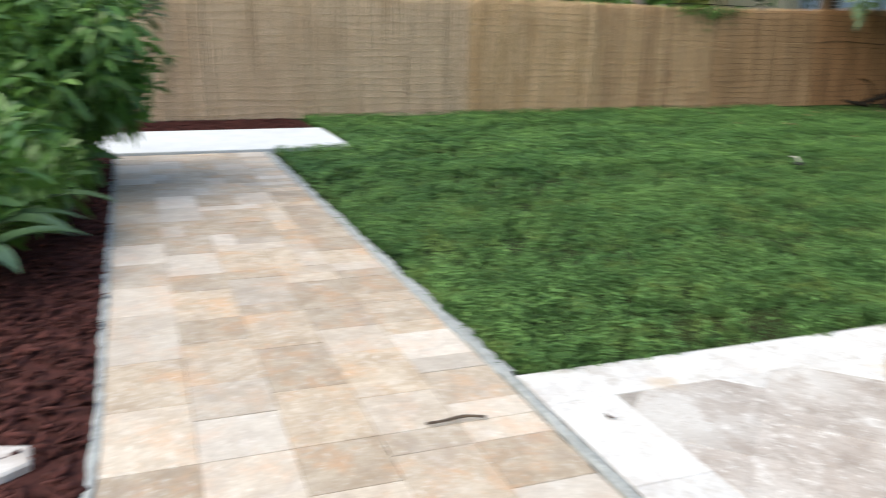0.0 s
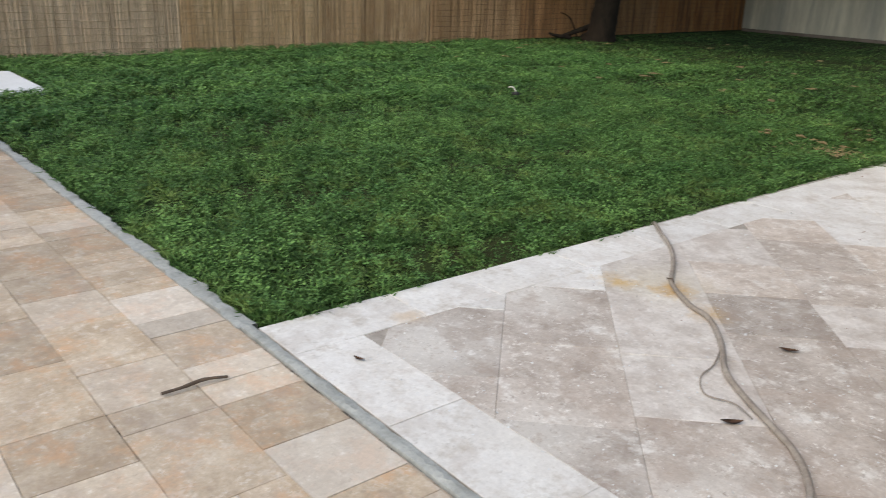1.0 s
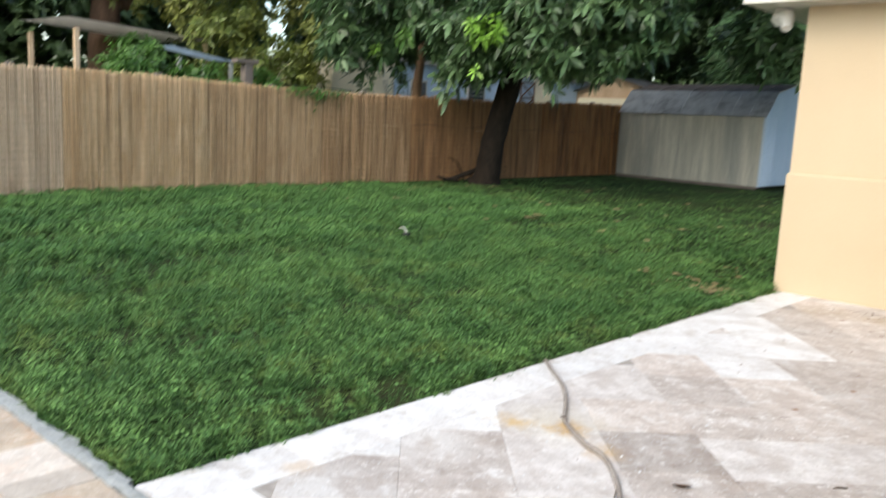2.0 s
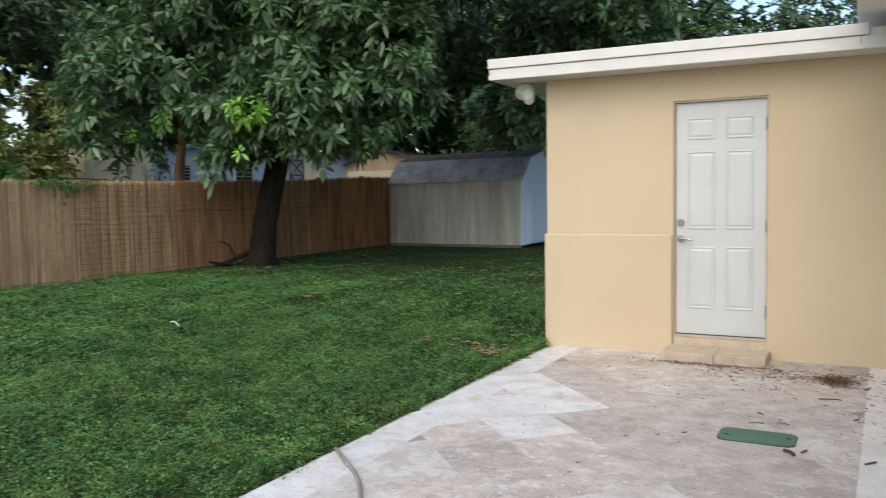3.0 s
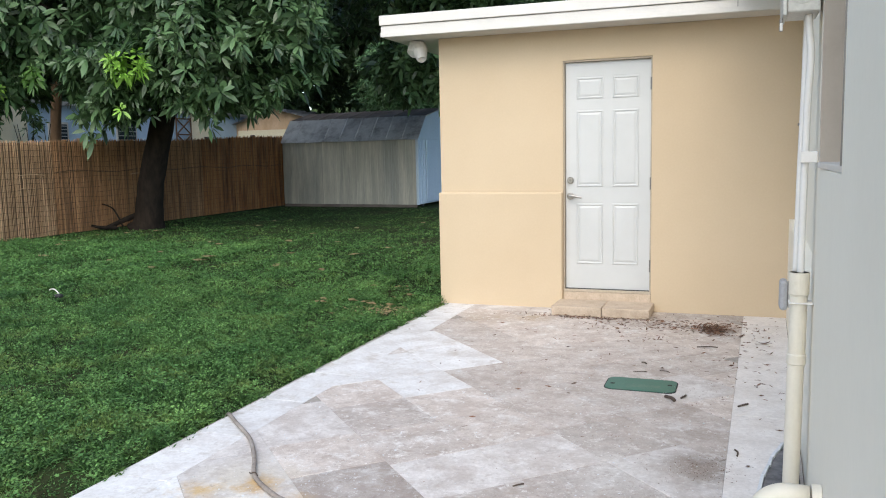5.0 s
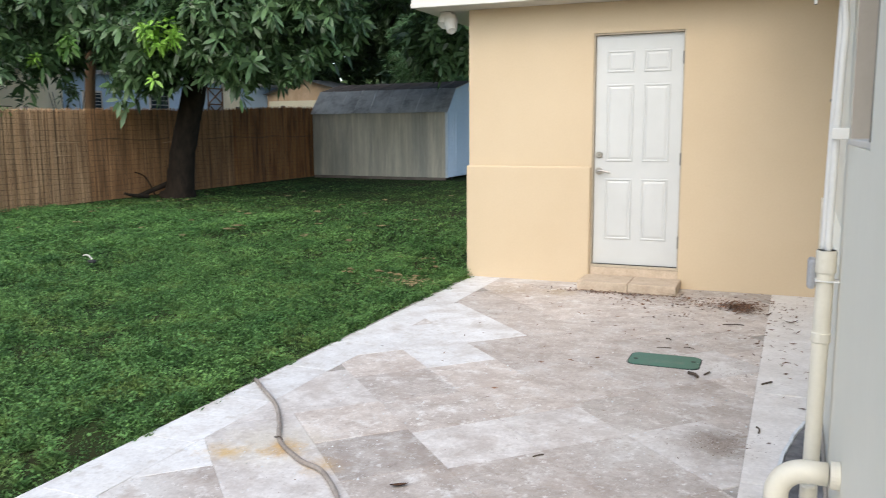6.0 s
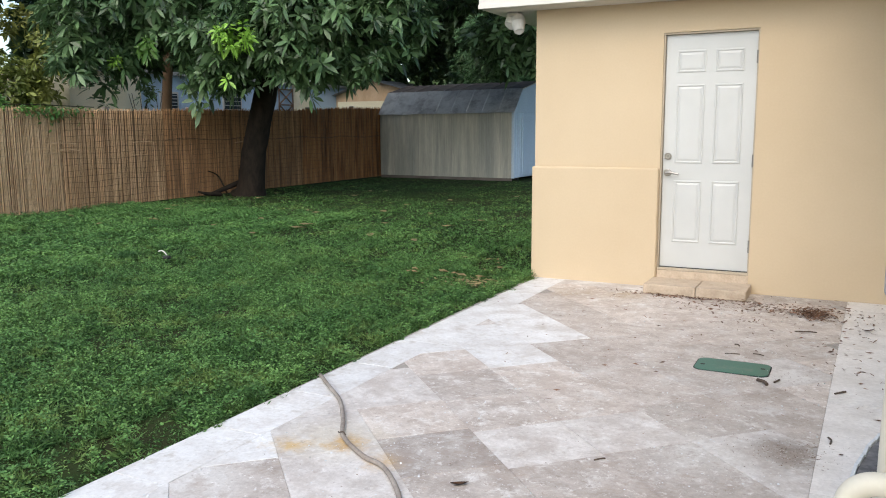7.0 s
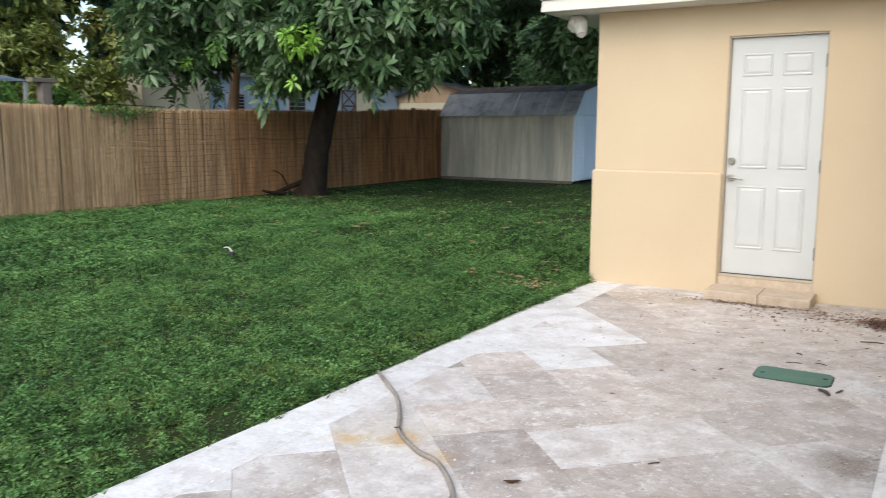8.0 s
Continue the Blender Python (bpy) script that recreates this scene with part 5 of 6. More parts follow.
bush("leafy_bush", "tall leafy green bush in the red mulch", (-4.9, -8.35, 0),
     [((-4.9, -8.3, 1.15), (0.8, 0.65, 0.7)), ((-4.5, -8.0, 1.2), (0.65, 0.5, 0.55)), ((-5.4, -8.2, 0.75), (0.6, 0.55, 0.55)), ((-4.1, -8.5, 0.95), (0.6, 0.5, 0.6)), ((-5.2, -8.05, 1.4), (0.6, 0.5, 0.35)), ((-4.2, -8.6, 1.35), (0.5, 0.5, 0.35)),
      ((-4.6, -8.25, 0.5), (0.5, 0.4, 0.35)), ((-4.9, -7.75, 1.0), (0.4, 0.3, 0.35)), ((-5.0, -7.6, 1.35), (0.45, 0.32, 0.45)), ((-4.9, -7.72, 0.85), (0.35, 0.25, 0.3)), ((-3.1, -8.3, 0.5), (0.5, 0.3, 0.35)), ((-2.4, -8.4, 0.45), (0.4, 0.28, 0.3))],
     0.19, 0.055, 8, 110, 51)

bush("garden_bush", "bright green bush standing behind the reed fence", (-14.0, 0.8, 0), [((-14.0, 0.8, 2.3), (0.5, 0.45, 0.55)), ((-13.4, 0.3, 2.0), (0.5, 0.6, 0.4)), ((-13.3, 1.9, 2.0), (0.4, 0.7, 0.35)), ((-13.2, 3.3, 2.0), (0.3, 0.4, 0.3))], 0.16, 0.06, 8, 150, 52)


bush("wall_shrub", "small dark-leaved shrub against the blue house wall", (-13.0, 7.47, 0), [((-13.0, 7.47, 2.34), (0.12, 0.12, 0.13)), ((-13.0, 7.40, 2.52), (0.06, 0.06, 0.08))], 0.15, 0.06, 6, 330, 53, "leaf")


def broad_plant(at, seed, n=9):
    rng = np.random.default_rng(seed)
    t = thing("broadleaf_plant", at, "low plant with long arching green leaves in mulch", "plant")
    for k in range(n):
        a = k * 2 * math.pi / n + rng.uniform(-0.3, 0.3)
        ln, w = rng.uniform(0.5, 0.8), rng.uniform(0.075, 0.115)
        b = bmesh.new()
        rows = []
        for i in range(9):
            u = i / 8
            r = ln * u
            z = 0.05 + ln * (1.0 * u - 0.78 * u * u) + 0.05
            ww = w * math.sin(math.pi * min(1, 0.12 + 0.88 * u)) ** 0.8 * (1 if u < 0.98 else 0.2)
            c = Vector((at[0] + r * math.cos(a), at[1] + r * math.sin(a), at[2] + z))
            s = Vector((-math.sin(a), math.cos(a), 0)) * ww
            rows.append([b.verts.new(c - s), b.verts.new(c - Vector((0, 0, ww * 0.25))), b.verts.new(c + s)])
        for p, q in zip(rows, rows[1:]):
            for j in range(2):
                b.faces.new((p[j], p[j + 1], q[j + 1], q[j]))
        part("leaf", b, M["leaf"], t, smooth=True)
    return t


broad_plant((-2.75, -8.40, 0), 61, 12)
broad_plant((-2.2, -8.55, 0.0), 62, 11)
broad_plant((-3.3, -8.45, 0), 63, 11)
broad_plant((-1.75, -8.45, 0), 64, 9)
stone = part("stepping_stone", prism([(0.05, -8.03), (0.10, -7.88), (0.22, -7.87), (0.28, -7.95), (0.30, -8.25), (0.10, -8.28)], -0.02, 0.02, 0.008), M["tile_light"])
tagged(stone, "pale flat stepping stone in the mulch", "stone")

# creeper hanging over the top of the fence
creeper = thing("creeper", (-9.75, 2.4, 1.8), "small green creeper hanging over the fence top", "creeper")
crng = np.random.default_rng(66)
cn = 260
cy = crng.normal(2.35, 0.42, cn)
cz = 1.86 - np.abs(crng.normal(0, 0.085, cn)) * (1.6 - np.minimum(1.2, np.abs(cy - 2.6)))
cc = np.stack([np.full(cn, -9.95) + crng.uniform(-0.06, 0.05, cn), cy, cz], 1)
cdir = crng.normal(0, 1, (cn, 3)) + np.array((0.8, 0, -0.4))
v, f = broad_leaves(cc, cdir, crng.uniform(0.05, 0.10, cn), crng.uniform(0.03, 0.06, cn), 0.2, crng)
soup("creeper_leaves", v, f, M["leaf_bush"], creeper)
part("vine_stem", tube(smooth_line([(-9.94, 1.5, 1.87), (-9.93, 2.1, 1.88), (-9.92, 2.7, 1.87), (-9.93, 3.3, 1.86)], 5), 0.008, 6), M["bark"], creeper)

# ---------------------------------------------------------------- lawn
# worn hollows in the turf: place, size and how bare; the wide last four put tree shade into the lawn
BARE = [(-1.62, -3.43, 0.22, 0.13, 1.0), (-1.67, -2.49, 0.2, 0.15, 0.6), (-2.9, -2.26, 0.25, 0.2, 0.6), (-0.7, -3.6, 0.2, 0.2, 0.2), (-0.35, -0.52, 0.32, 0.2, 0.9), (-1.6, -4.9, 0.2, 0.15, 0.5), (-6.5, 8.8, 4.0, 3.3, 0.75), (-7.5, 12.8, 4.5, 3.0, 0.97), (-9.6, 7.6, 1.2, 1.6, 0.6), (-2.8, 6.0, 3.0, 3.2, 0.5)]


def patches(x, y, seed):
    """Smooth uneven height of the sward, about 0 to 1, with lumps of 10 to 60 cm."""
    r = np.random.default_rng(seed)
    h = np.zeros_like(x)
    for wave, amp in ((1.5, 0.7), (0.5, 0.7), (0.22, 0.95), (0.11, 1.0)):
        for _ in range(4):
            a, ph = r.uniform(0, 2 * np.pi), r.uniform(0, 2 * np.pi)
            k = 2 * np.pi / (wave * r.uniform(0.7, 1.4))
            h += amp * 0.5 * np.sin(k * (x * np.cos(a) + y * np.sin(a)) + ph)
    h = 0.08 + 0.92 / (1 + np.exp(-3.6 * h))
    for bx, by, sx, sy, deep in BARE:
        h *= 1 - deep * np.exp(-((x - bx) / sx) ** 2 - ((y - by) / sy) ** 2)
    return h


def grass(name, n, x0, x1, y0, y1, length, width, seed, keep, shape=leaves, spread=0.9):
    rng = np.random.default_rng(seed)
    b = np.stack([rng.uniform(x0, x1, n), rng.uniform(y0, y1, n), np.full(n, -0.03)], 1)
    b = b[keep(b[:, 0], b[:, 1])]
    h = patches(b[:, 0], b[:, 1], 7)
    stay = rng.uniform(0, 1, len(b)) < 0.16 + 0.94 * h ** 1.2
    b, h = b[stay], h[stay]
    n = len(b)
    d = rng.normal(0, spread, (n, 3))
    d[:, 2] = 1.0
    v, f = shape(b, d, length * rng.uniform(0.5, 1.1, n) * (0.24 + 1.2 * h), width * rng.uniform(0.7, 1.3, n), 0.3, rng)
    ob = soup(name, v, f, M["grass"])
    return tagged(ob, "short green lawn grass mixed with small weeds", "grass", kind="stuff")


def weeds(name, n, x0, x1, y0, y1, size, seed, keep):
    """Small round-leaved weeds lying open on top of the sward."""
    rng = np.random.default_rng(seed)
    c = np.stack([rng.uniform(x0, x1, n), rng.uniform(y0, y1, n)], 1)
    c = c[keep(c[:, 0], c[:, 1])]
    h = patches(c[:, 0], c[:, 1], 7)
    g = patches(c[:, 0], c[:, 1], 19)
    stay = rng.uniform(0, 1, len(c)) < 1.25 * h ** 1.5 * (0.45 + 0.55 * g)
    c, h = c[stay], h[stay]
    n = len(c)
    base = np.stack([c[:, 0], c[:, 1], 0.055 * h], 1)
    base = np.repeat(base, 3, 0) + rng.normal(0, 0.012, (3 * n, 3))
    d = rng.normal(0, 1, (3 * n, 3))
    d[:, 2] = np.abs(d[:, 2]) * 0.4
    d /= np.linalg.norm(d, axis=1, keepdims=True)
    side = np.cross(d, np.array((0, 0, 1.0)) + rng.normal(0, 0.4, (3 * n, 3)))
    L, W = size * rng.uniform(0.6, 1.3, (3 * n, 1)), size * rng.uniform(0.25, 0.5, (3 * n, 1))
    v = np.stack([base, base + d * L * 0.5 + side * W, base + d * L, base + d * L * 0.5 - side * W], 1).reshape(-1, 3)
    f = np.arange(3 * n)[:, None] * 4 + np.array([[0, 1, 2, 3]])
    ob = soup(name, v, f, M["weed"])
    return tagged(ob, "small round-leaved weeds scattered in the lawn", "weeds", kind="stuff")


def fence_x(y):
    return FA.x + (FB.x - FA.x) * (y - FA.y) / (FB.y - FA.y)


def lawn_ok(x, y):
    return (x < X0 - 0.005) & (y > -6.045 + BEND * np.minimum(0, x)) & (x > fence_x(y) + 0.05) & ~((x < -6.36) & (x > -8.22) & (y < -5.18)) & ~((y > -0.01) & (x > -0.02)) & ~((y > 13.9) & (x > -10.6)) & ~((x < -8.2) & (y < -5.2))


def edge_ok(x, y):
    """Turf that creeps over the paving's edge by a finger's width here and there."""
    over = 0.012 + 0.022 * np.sin(y * 9.0) * np.sin(y * 3.1 + 1.0) + 0.012 * np.sin(y * 31.0)
    return (x < X0 + over) & (x > -0.12) & (y > -6.02) & (y < -0.04)


grass("lawn_near", 225000, -3.6, 0.1, -6.1, 0.2, 0.062, 0.0080, 71, lawn_ok)
grass("lawn_edge", 16000, -0.12, 0.10, -6.05, -0.03, 0.060, 0.008, 79, edge_ok)
weeds("lawn_weeds", 5000, -0.12, 0.10, -6.05, -0.03, 0.014, 80, edge_ok)
grass("lawn_tall_blades", 46000, -3.6, 0.1, -6.1, 0.2, 0.100, 0.0065, 75, lawn_ok, blades, 0.7)
grass("lawn_middle", 190000, -9.9, -3.6, -6.1, 1.0, 0.085, 0.012, 72, lawn_ok, blades)
grass("lawn_far", 190000, -10.3, 0.0, 0.2, 14.3, 0.085, 0.017, 73, lawn_ok, blades)
weeds("lawn_weeds", 92000, -5.0, 0.1, -6.1, 1.5, 0.0165, 74, lawn_ok)
# denser, larger weeds make the far-left lawn paler, in place of stronger light
weeds("lawn_weeds", 125000, -9.9, -4.4, -6.1, 4.0, 0.027, 76, lawn_ok)
weeds("lawn_weeds", 24000, -5.0, 0.0, 1.5, 6.5, 0.023, 78, lawn_ok)

# ---------------------------------------------------------------- loose things on lawn and patio
cover = thing("valve_box_cover", (2.14, -2.345, 0), "rounded green plastic valve box cover in the patio", "valve cover")
bm = block(1.935, 2.345, -2.475, -2.215, -0.01, 0.006, 0)
es = [e for e in bm.edges if abs(e.verts[0].co.z - e.verts[1].co.z) > 0.01]
bmesh.ops.bevel(bm, geom=es, offset=0.05, segments=5, affect='EDGES', profile=0.5)
part("lid", bm, M["green"], cover)
bm = block(1.928, 2.352, -2.482, -2.208, -0.01, 0.0022, 0)
es = [e for e in bm.edges if abs(e.verts[0].co.z - e.verts[1].co.z) > 0.01]
bmesh.ops.bevel(bm, geom=es, offset=0.055, segments=5, affect='EDGES', profile=0.5)
part("rim_gap", bm, M["dark"], cover)
part("lift_slot", block(1.96, 1.985, -2.375, -2.355, 0.0061, 0.0072), M["dark"], cover)
part("lift_slot", block(2.295, 2.32, -2.335, -2.315, 0.0061, 0.0072), M["dark"], cover)

hose_line = smooth_line([(-0.08, -3.47, -0.07), (-0.01, -3.52, -0.03), (0.05, -3.58, 0.010), (0.19, -3.71, 0.014), (0.40, -3.90, 0.014), (0.57, -4.12, 0.014), (0.70, -4.31, 0.014), (0.90, -4.46, 0.014),
                         (1.04, -4.52, 0.014), (1.20, -4.68, 0.014), (1.35, -4.88, 0.014), (1.50, -5.0, 0.014), (1.66, -5.10, 0.014), (1.79, -5.19, 0.014), (1.90, -5.32, 0.014), (2.0, -5.5, 0.014), (2.3, -5.75, 0.014), (2.6, -5.8, 0.014)], 6)
hose = thing("garden_hose", (1.0, -4.5, 0), "thin grey garden hose snaking from lawn across patio", "hose")
part("hose_tube", tube(hose_line, 0.0108, 10), M["hose"], hose, smooth=True)
part("thin_wire", tube(smooth_line([(1.22, -4.70, 0.02), (1.29, -4.86, 0.008), (1.315, -4.98, 0.006), (1.40, -5.08, 0.006), (1.50, -5.06, 0.008), (1.60, -5.12, 0.02)], 6), 0.003, 6), M["hose"], hose, "thin wire looped along the hose", smooth=True)
part("wire_tie", tube(smooth_line([(0.655, -4.285, 0.02), (0.67, -4.30, 0.024), (0.69, -4.295, 0.028), (0.715, -4.315, 0.024)], 5), 0.003, 6), M["stick"], hose)

stick = part("stick", tube(smooth_line([(0.35, -6.57, 0.012), (0.352, -6.5, 0.014), (0.345, -6.42, 0.016), (0.365, -6.345, 0.012)], 5), [0.0055] * 6 + [0.0068] * 5 + [0.0055] * 5, 8), M["stick"], smooth=True)
tagged(stick, "short brown stick on the walkway", "stick")


def twig(x, y, a, ln, r):
    d = Vector((math.cos(a), math.sin(a), 0)) * ln / 2
    b = tube(smooth_line([Vector((x, y, r)) - d, Vector((x + 0.1 * ln, y, r + 0.004)), Vector((x, y, r)) + d], 3), r, 6)
    return tagged(part("twig", b, M["stick"]), "dry brown twig on the patio", "twig", "twigs on the patio")


for q in ((2.33, -2.60, -0.9, 0.10, 0.014), (2.40, -2.53, 1.2, 0.07, 0.008), (2.72, -2.60, 0.9, 0.09, 0.008), (2.69, -3.36, 1.7, 0.09, 0.006), (1.82, -4.02, 0.8, 0.06, 0.005), (2.1, -2.05, 0.3, 0.10, 0.004), (2.25, -2.0, -0.4, 0.08, 0.004), (2.48, -1.25, 0.2, 0.16, 0.006), (2.10, -1.82, 2.4, 0.05, 0.006)):
    twig(q[0], q[1], q[2], q[3] * 0.9, q[4] * 0.72)


def fallen_leaf(x, y, a, ln, w, curl=0.02):
    b = bmesh.new()
    rows = []
    for i in range(6):
        u = i / 5
        ww = w * math.sin(math.pi * (0.06 + 0.9 * u))
        r = (u - 0.5) * ln
        z = 0.006 + curl * (2 * u - 1) ** 2
        c = Vector((x + r * math.cos(a), y + r * math.sin(a), z))
        s = Vector((-math.sin(a), math.cos(a), 0.2)) * ww
        s2 = Vector((math.sin(a), -math.cos(a), 0.2)) * ww
        rows.append([b.verts.new(c + s), b.verts.new(c), b.verts.new(c + s2)])
    for p, q in zip(rows, rows[1:]):
        for j in range(2):
            b.faces.new((p[j], p[j + 1], q[j + 1], q[j]))
    bmesh.ops.solidify(b, geom=b.faces[:], thickness=0.0015)
    return tagged(part("fallen_leaf", b, M["deadleaf"], smooth=True), "curled dark brown leaf on the patio", "leaf", "fallen leaves on the patio")


for q in ((0.5, -5.9, 0.35, 0.05, 0.009, 0.006), (1.39, -4.51, 0.6, 0.075, 0.014, 0.006), (1.56, -5.17, 0.9, 0.075, 0.015, 0.008), (2.86, -1.05, 0.3, 0.10, 0.016), (2.70, -0.85, 0.6, 0.08, 0.012)):
    fallen_leaf(*q)


def litter(name, n, spots, seed, material, label, lmin, lmax):
    """Scattered dry bits: small bent flakes lying on the ground."""
    rng = np.random.default_rng(seed)
    c = []
    for (x, y, sx, sy, share, z) in spots:
        k = int(n * share)
        c.append(np.stack([rng.normal(x, sx, k), rng.normal(y, sy, k), np.abs(rng.normal(0, z, k)) + 0.003], 1))
    c = np.concatenate(c)
    c = c[(c[:, 1] < -0.01) & (c[:, 0] < 3.0 + 0.02 * c[:, 1])]
    k = len(c)
    d = rng.normal(0, 1, (k, 3))
    d[:, 2] *= 0.12
    v, f = leaves(c, d, rng.uniform(lmin, lmax, k), rng.uniform(0.25, 0.5, k) * lmax * 0.5, 0.0, rng)
    return tagged(soup(name, v, f, material), label, "leaf litter", kind="stuff")


litter("leaf_litter", 1150, [(2.50, -0.66, 0.07, 0.09, 0.42, 0.022), (2.2, -0.55, 0.35, 0.12, 0.28, 0.004), (1.55, -0.42, 0.30, 0.03, 0.20, 0.006), (2.82, -0.9, 0.14, 0.5, 0.06, 0.003), (2.0, -0.8, 0.6, 0.3, 0.10, 0.003), (2.78, -2.1, 0.12, 0.6, 0.04, 0.003), (1.5, -1.8, 0.8, 0.9, 0.05, 0.003), (2.3, -1.2, 0.4, 0.5, 0.06, 0.003)], 81, M["deadleaf"], "dry brown leaf litter swept against the wall", 0.024, 0.056)

litter("dirt_crumbs", 420, [(2.55, -3.60, 0.10, 0.09, 0.45, 0.002), (2.3, -3.3, 0.3, 0.3, 0.25, 0.002), (2.45, -2.5, 0.1, 0.12, 0.15, 0.002), (2.14, -2.2, 0.15, 0.02, 0.08, 0.003), (1.0, -4.6, 0.5, 0.5, 0.07, 0.002)], 83, M["deadleaf"], "brown dirt crumbs lying on the patio", 0.006, 0.016)

litter("plaster_flecks", 300, [(2.5, -3.62, 0.14, 0.12, 0.45, 0.002), (1.5, -3.7, 0.5, 0.5, 0.35, 0.002), (2.4, -2.45, 0.10, 0.08, 0.2, 0.002)], 84, M["white"], "pale plaster flecks scattered on the patio", 0.005, 0.014)

scrap = thing("plastic_scrap", (-4.08, -0.77, 0), "bent dark green and white plastic scrap on the lawn", "scrap")
part("white_strip", tube(smooth_line([(-4.20, -0.74, 0.075), (-4.13, -0.755, 0.09), (-4.06, -0.78, 0.075), (-4.01, -0.80, 0.05)], 5), 0.007, 6), M["white"], scrap, "white curved strip")
part("dark_base", block(-4.04, -3.95, -0.85, -0.79, 0.015, 0.05, 0.012), M["dark"], scrap)


def lawn_leaf(x, y, a, s):
    b = bmesh.new()
    vs = [b.verts.new((x + s * r * math.cos(a + t), y + s * r * math.sin(a + t), 0.055 + h)) for r, t, h in ((1, 0, .01), (.55, .9, 0), (.5, 2.2, .012), (1, 3.14, 0), (.5, -2.2, .0), (.55, -.9, .015))]
    b.faces.new(vs)
    bmesh.ops.solidify(b, geom=b.faces[:], thickness=0.004)
    return tagged(part("fallen_leaf", b, M["brown_leaf_lawn"]), "dry tan leaf lying on the grass", "leaf", "fallen leaves on the lawn")


rr = random.Random(9)
for k in range(30):
    x, y = rr.uniform(-8.8, -1.2), rr.uniform(1.0, 8.5)
    lawn_leaf(x, y, rr.uniform(0, 6), rr.uniform(0.06, 0.13))
for k in range(14):
    lawn_leaf(rr.uniform(-1.1, -0.25), rr.uniform(-0.6, 0.5), rr.uniform(0, 6), rr.uniform(0.03, 0.07))

def dry_patch(x, y, sx, sy, n, seed):
    """Flattened straw-coloured blades where the turf has died back."""
    rng = np.random.default_rng(seed)
    c = np.stack([rng.normal(x, sx, n), rng.normal(y, sy, n), rng.uniform(-0.01, 0.02, n)], 1)
    c = c[c[:, 0] < 0.02]
    d = rng.normal(0, 1, (len(c), 3))
    d[:, 2] = np.abs(d[:, 2]) * 0.25
    v, f = leaves(c, d, rng.uniform(0.03, 0.07, len(c)), rng.uniform(0.006, 0.014, len(c)), 0.1, rng)
    return tagged(soup("dry_grass", v, f, M["brown_leaf_lawn"]), "dead straw-brown grass beside the cream wall", "grass", kind="stuff")


dry_patch(-0.35, -0.52, 0.22, 0.11, 170, 77)

# ---------------------------------------------------------------- paving pieces
def clip(poly, axis, lim, keep_less, lean=0.0):
    out = []
    for p, q in zip(poly, poly[1:] + poly[:1]):
        a, b_ = p[axis] - lim - lean * p[1], q[axis] - lim - lean * q[1]
        ina, inb = (a <= 0) == keep_less or a == 0, (b_ <= 0) == keep_less or b_ == 0
        if ina:
            out.append(p)
        if ina != inb:
            t = a / (a - b_)
            out.append((p[0] + t * (q[0] - p[0]), p[1] + t * (q[1] - p[1])))
    return out


def tile(points, material, parent, rnd, joint=0.0008, jitter=0.0):
    c = (sum(p[0] for p in points) / len(points), sum(p[1] for p in points) / len(points))
    pts = []
    for p in points:
        d = math.hypot(p[0] - c[0], p[1] - c[1])
        k = max(0.0, 1 - 1.3 * joint / d)
        pts.append((c[0] + (p[0] - c[0]) * k + rnd.uniform(-jitter, jitter), c[1] + (p[1] - c[1]) * k + rnd.uniform(-jitter, jitter)))
    return part("tile", prism(pts, -0.02, rnd.uniform(-0.001, 0.001), 0.0012), material, parent)


rr = random.Random(4)
# pale border: lawn side, mortar side, wall side, house side
y = Y0
for yb in (-5.45, -5.04, -4.44, -3.84, -3.24, -2.64, -2.04, -1.44, -0.84, -0.002):
    tile([(X0, y), (X1, y), (X1, yb), (X0, yb)], M["tile_white"], patio, rr, 0.0016)
    y = yb
x = X1
while x < 2.9:
    xb = min(x + 0.6, 2.90)
    tile([(x, Y0), (xb, Y0), (xb, Y0 + 0.3), (x, Y0 + 0.3)], M["tile_white"], patio, rr)
    x = xb
for xa, xb in ((X1, 0.9), (0.9, 1.5), (1.5, 2.1), (2.1, X2)):
    tile([(xa, Y1), (xb, Y1), (xb, -0.002), (xa, -0.002)], M["tile_light" if xa < 1 else "tile"], patio, rr)
y = Y0 + 0.3
while y < -0.1:
    yb = min(y + 0.6, -0.002)
    if -0.002 - yb < 0.2:
        yb = -0.002
    e = 0.022
    tile([(X2 + e * y, y), (wall_x(y) - 0.004, y), (wall_x(yb) - 0.004, yb), (X2 + e * yb, yb)], M["tile_strip"], patio, rr)
    y = yb
# diagonal field: rows across v, breaks along u
R2 = math.sqrt(0.5)
known = {-0.16: [3.10, 3.57, 4.2], -0.61: [2.29, 2.9, 3.62, 4.31], -1.06: [0.5, 1.13, 1.68, 2.29, 2.98, 3.60, 4.07, 4.70], -1.51: [1.7, 2.31, 2.72, 3.18, 3.65, 4.08, 4.70],
         -1.96: [1.67, 2.28, 2.72, 3.20, 3.65, 4.09, 4.70], -2.41: [2.55, 3.17, 3.60, 4.04, 4.50], -2.86: [2.58, 3.19, 3.67, 4.30, 4.76], -3.31: [3.05, 3.66, 4.27, 4.85], -3.76: [3.36, 3.97, 4.58, 5.03]}
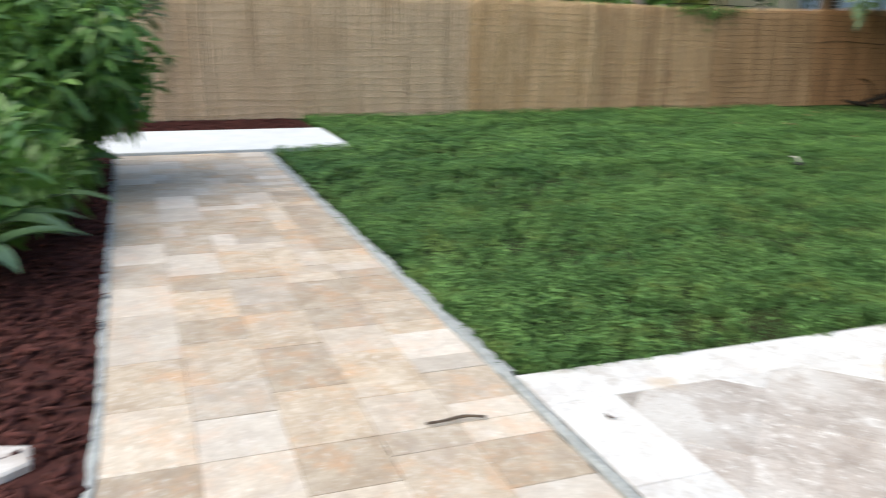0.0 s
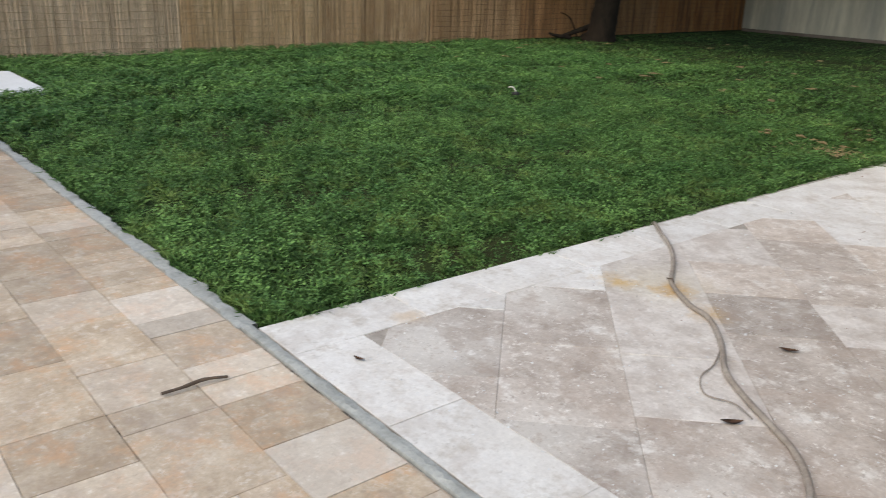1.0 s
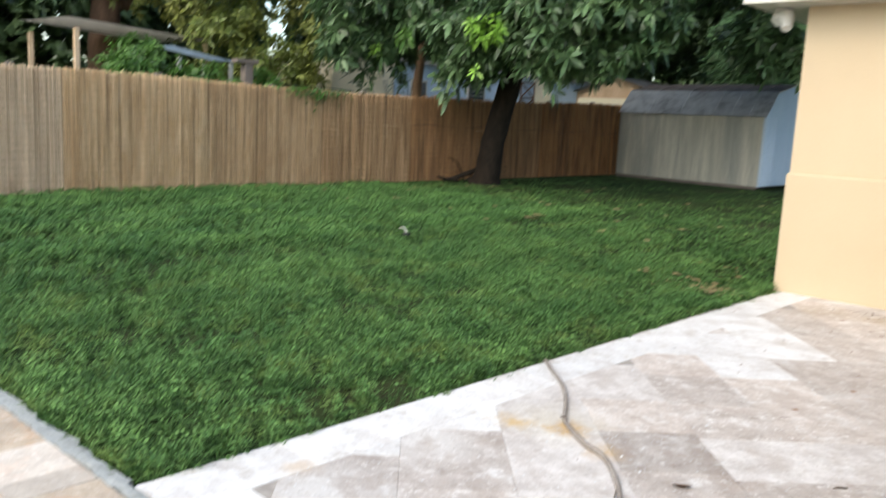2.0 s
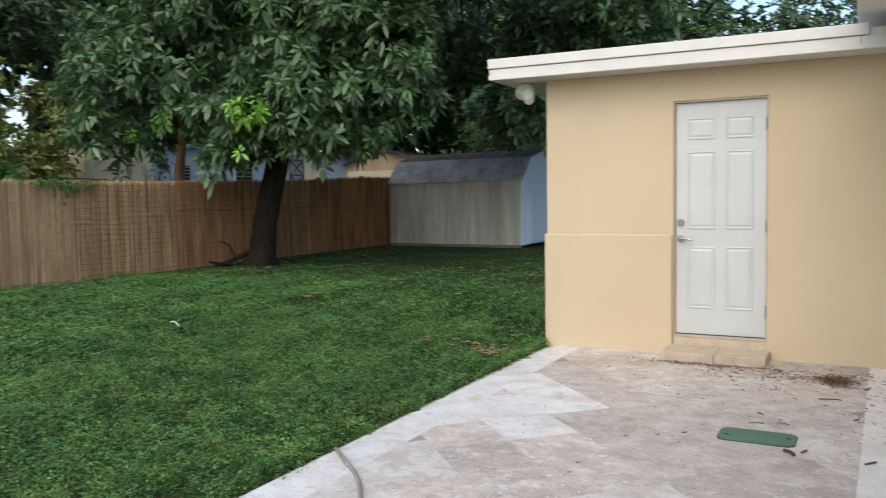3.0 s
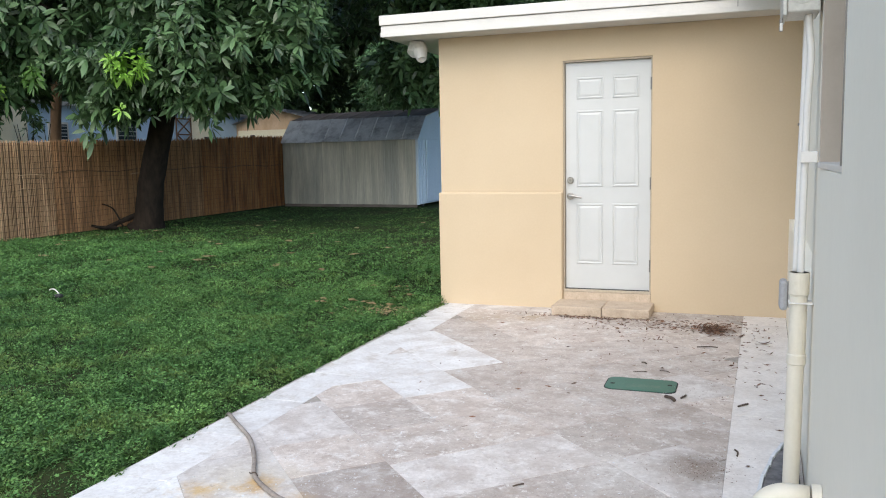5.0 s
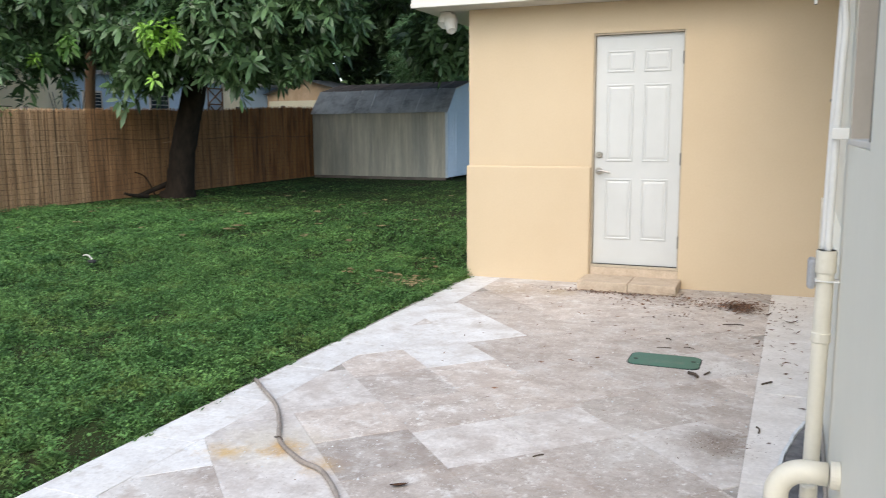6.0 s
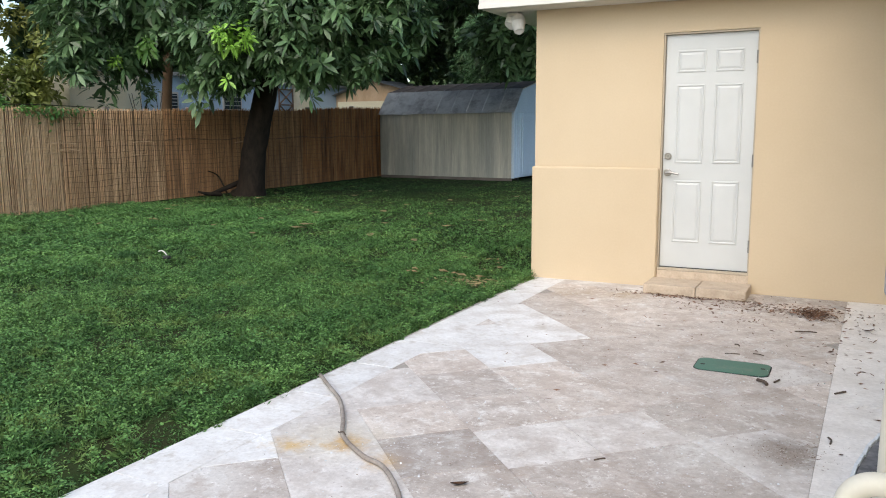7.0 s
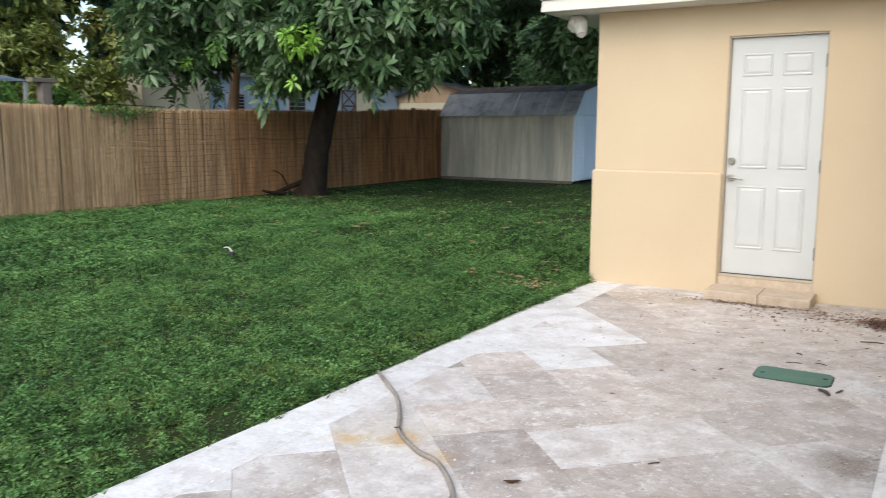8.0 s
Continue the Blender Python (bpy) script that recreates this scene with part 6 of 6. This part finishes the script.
# tone of single tiles: w white, l light, d dark, t tan; the rest are plain
tone = {(-1.06, 1.13): "w", (-1.06, 1.68): "w", (-1.51, 1.7): "w", (-1.51, 2.31): "w", (-1.96, 1.67): "w", (-1.51, 3.65): "l", (-1.96, 3.65): "l",
        (-2.86, 2.58): "l", (-2.86, 3.19): "l", (-3.31, 3.05): "w", (-3.76, 3.36): "w", (-0.16, 3.10): "l", (-1.06, 4.07): "l", (-2.86, 4.30): "l", (-2.86, 3.67): "l",
        (-1.06, 3.60): "d", (-2.41, 2.55): "l", (-2.41, 3.17): "t", (-1.96, 2.28): "t", (-1.51, 2.72): "t", (-1.51, 3.18): "t"}
for i in range(-9, 9):
    v0 = -0.61 + 0.45 * i
    key = min(known, key=lambda q: abs(q - v0))
    breaks = list(known[key]) if abs(key - v0) < 0.02 else [3.0 + rr.uniform(0, 0.5)]
    while breaks[0] > -1.5:
        breaks.insert(0, breaks[0] - rr.choice((0.45, 0.61, 0.61)))
    while breaks[-1] < 7:
        breaks.append(breaks[-1] + rr.choice((0.45, 0.61, 0.61)))
    for u0, u1 in zip(breaks, breaks[1:]):
        poly = [((u + v) * R2, (v - u) * R2) for u, v in ((u0, v0), (u1, v0), (u1, v0 + 0.45), (u0, v0 + 0.45))]
        for ax, lim, less, lean in ((0, X1, False, 0), (0, X2, True, 0.022), (1, Y0 + 0.3, False, 0), (1, Y1, True, 0)):
            poly = clip(poly, ax, lim, less, lean)
            if len(poly) < 3:
                break
        if len(poly) < 3:
            continue
        area = abs(sum(a[0] * b_[1] - b_[0] * a[1] for a, b_ in zip(poly, poly[1:] + poly[:1]))) / 2
        if area < 0.012:
            continue
        mark = next((m for (a, b_), m in tone.items() if abs(v0 - a) < 0.02 and abs(u0 - b_) < 0.02), "")
        pick = {"w": "tile_white", "l": "tile_light", "d": "tile_dark", "t": "tile_tan"}.get(mark, "tile_tan" if v0 > -1.2 else "tile")
        tile(poly, M[pick], patio, rr)

# walkway in mixed sizes
CELL, NC, NR = 0.1525, 81, 10
used = [[False] * NR for _ in range(NC)]
sizes = [(3, 2), (2, 2), (2, 1), (2, 1), (1, 2), (1, 2), (1, 1), (1, 3)]
for i in range(NC):
    for j in range(NR):
        if used[i][j]:
            continue
        opts = sizes[:]
        rr.shuffle(opts)
        opts.sort(key=lambda s: -(s[0] * s[1]) ** 0.6 * rr.uniform(0.15, 1.0))
        if j == NR - 2:
            opts = [(1, 2), (2, 2)] if rr.random() < 0.7 else [(2, 2), (1, 2)]
        for w, h in opts:
            if i + w <= NC and j + h <= (NR if j >= NR - 2 else NR - 2) and not any(used[a][b_] for a in range(i, i + w) for b_ in range(j, j + h)):
                break
        else:
            w, h = 1, 1
        for a in range(i, i + w):
            for b_ in range(j, j + h):
                used[a][b_] = True
        xa, ya = -6.35 + i * CELL, WALK_S + 0.026 + j * CELL
        tile([(px, py + BEND * min(0.0, px)) for px, py in ((xa, ya), (xa + w * CELL, ya), (xa + w * CELL, ya + h * CELL), (xa, ya + h * CELL))], M["tile_path"], walkway, rr, rr.uniform(0.0008, 0.0026), 0.0012)


def flakes(name, n, seed):
    """White paint and grout crumbs on the patio."""
    rng = np.random.default_rng(seed)
    c = np.stack([rng.uniform(0.3, 2.65, n), rng.uniform(-5.9, -0.6, n), np.full(n, 0.003)], 1)
    d = rng.normal(0, 1, (n, 3))
    d[:, 2] *= 0.1
    s = np.minimum(rng.gamma(1.1, 0.0019, n) + 0.0012, 0.007)
    v, f = leaves(c, d, s * 2, s * 1.6, 0.0, rng)
    return tagged(soup(name, v, f, M["slab"]), "white paint and grout crumbs on the patio", "crumbs", kind="stuff")


flakes("paint_crumbs", 3000, 91)
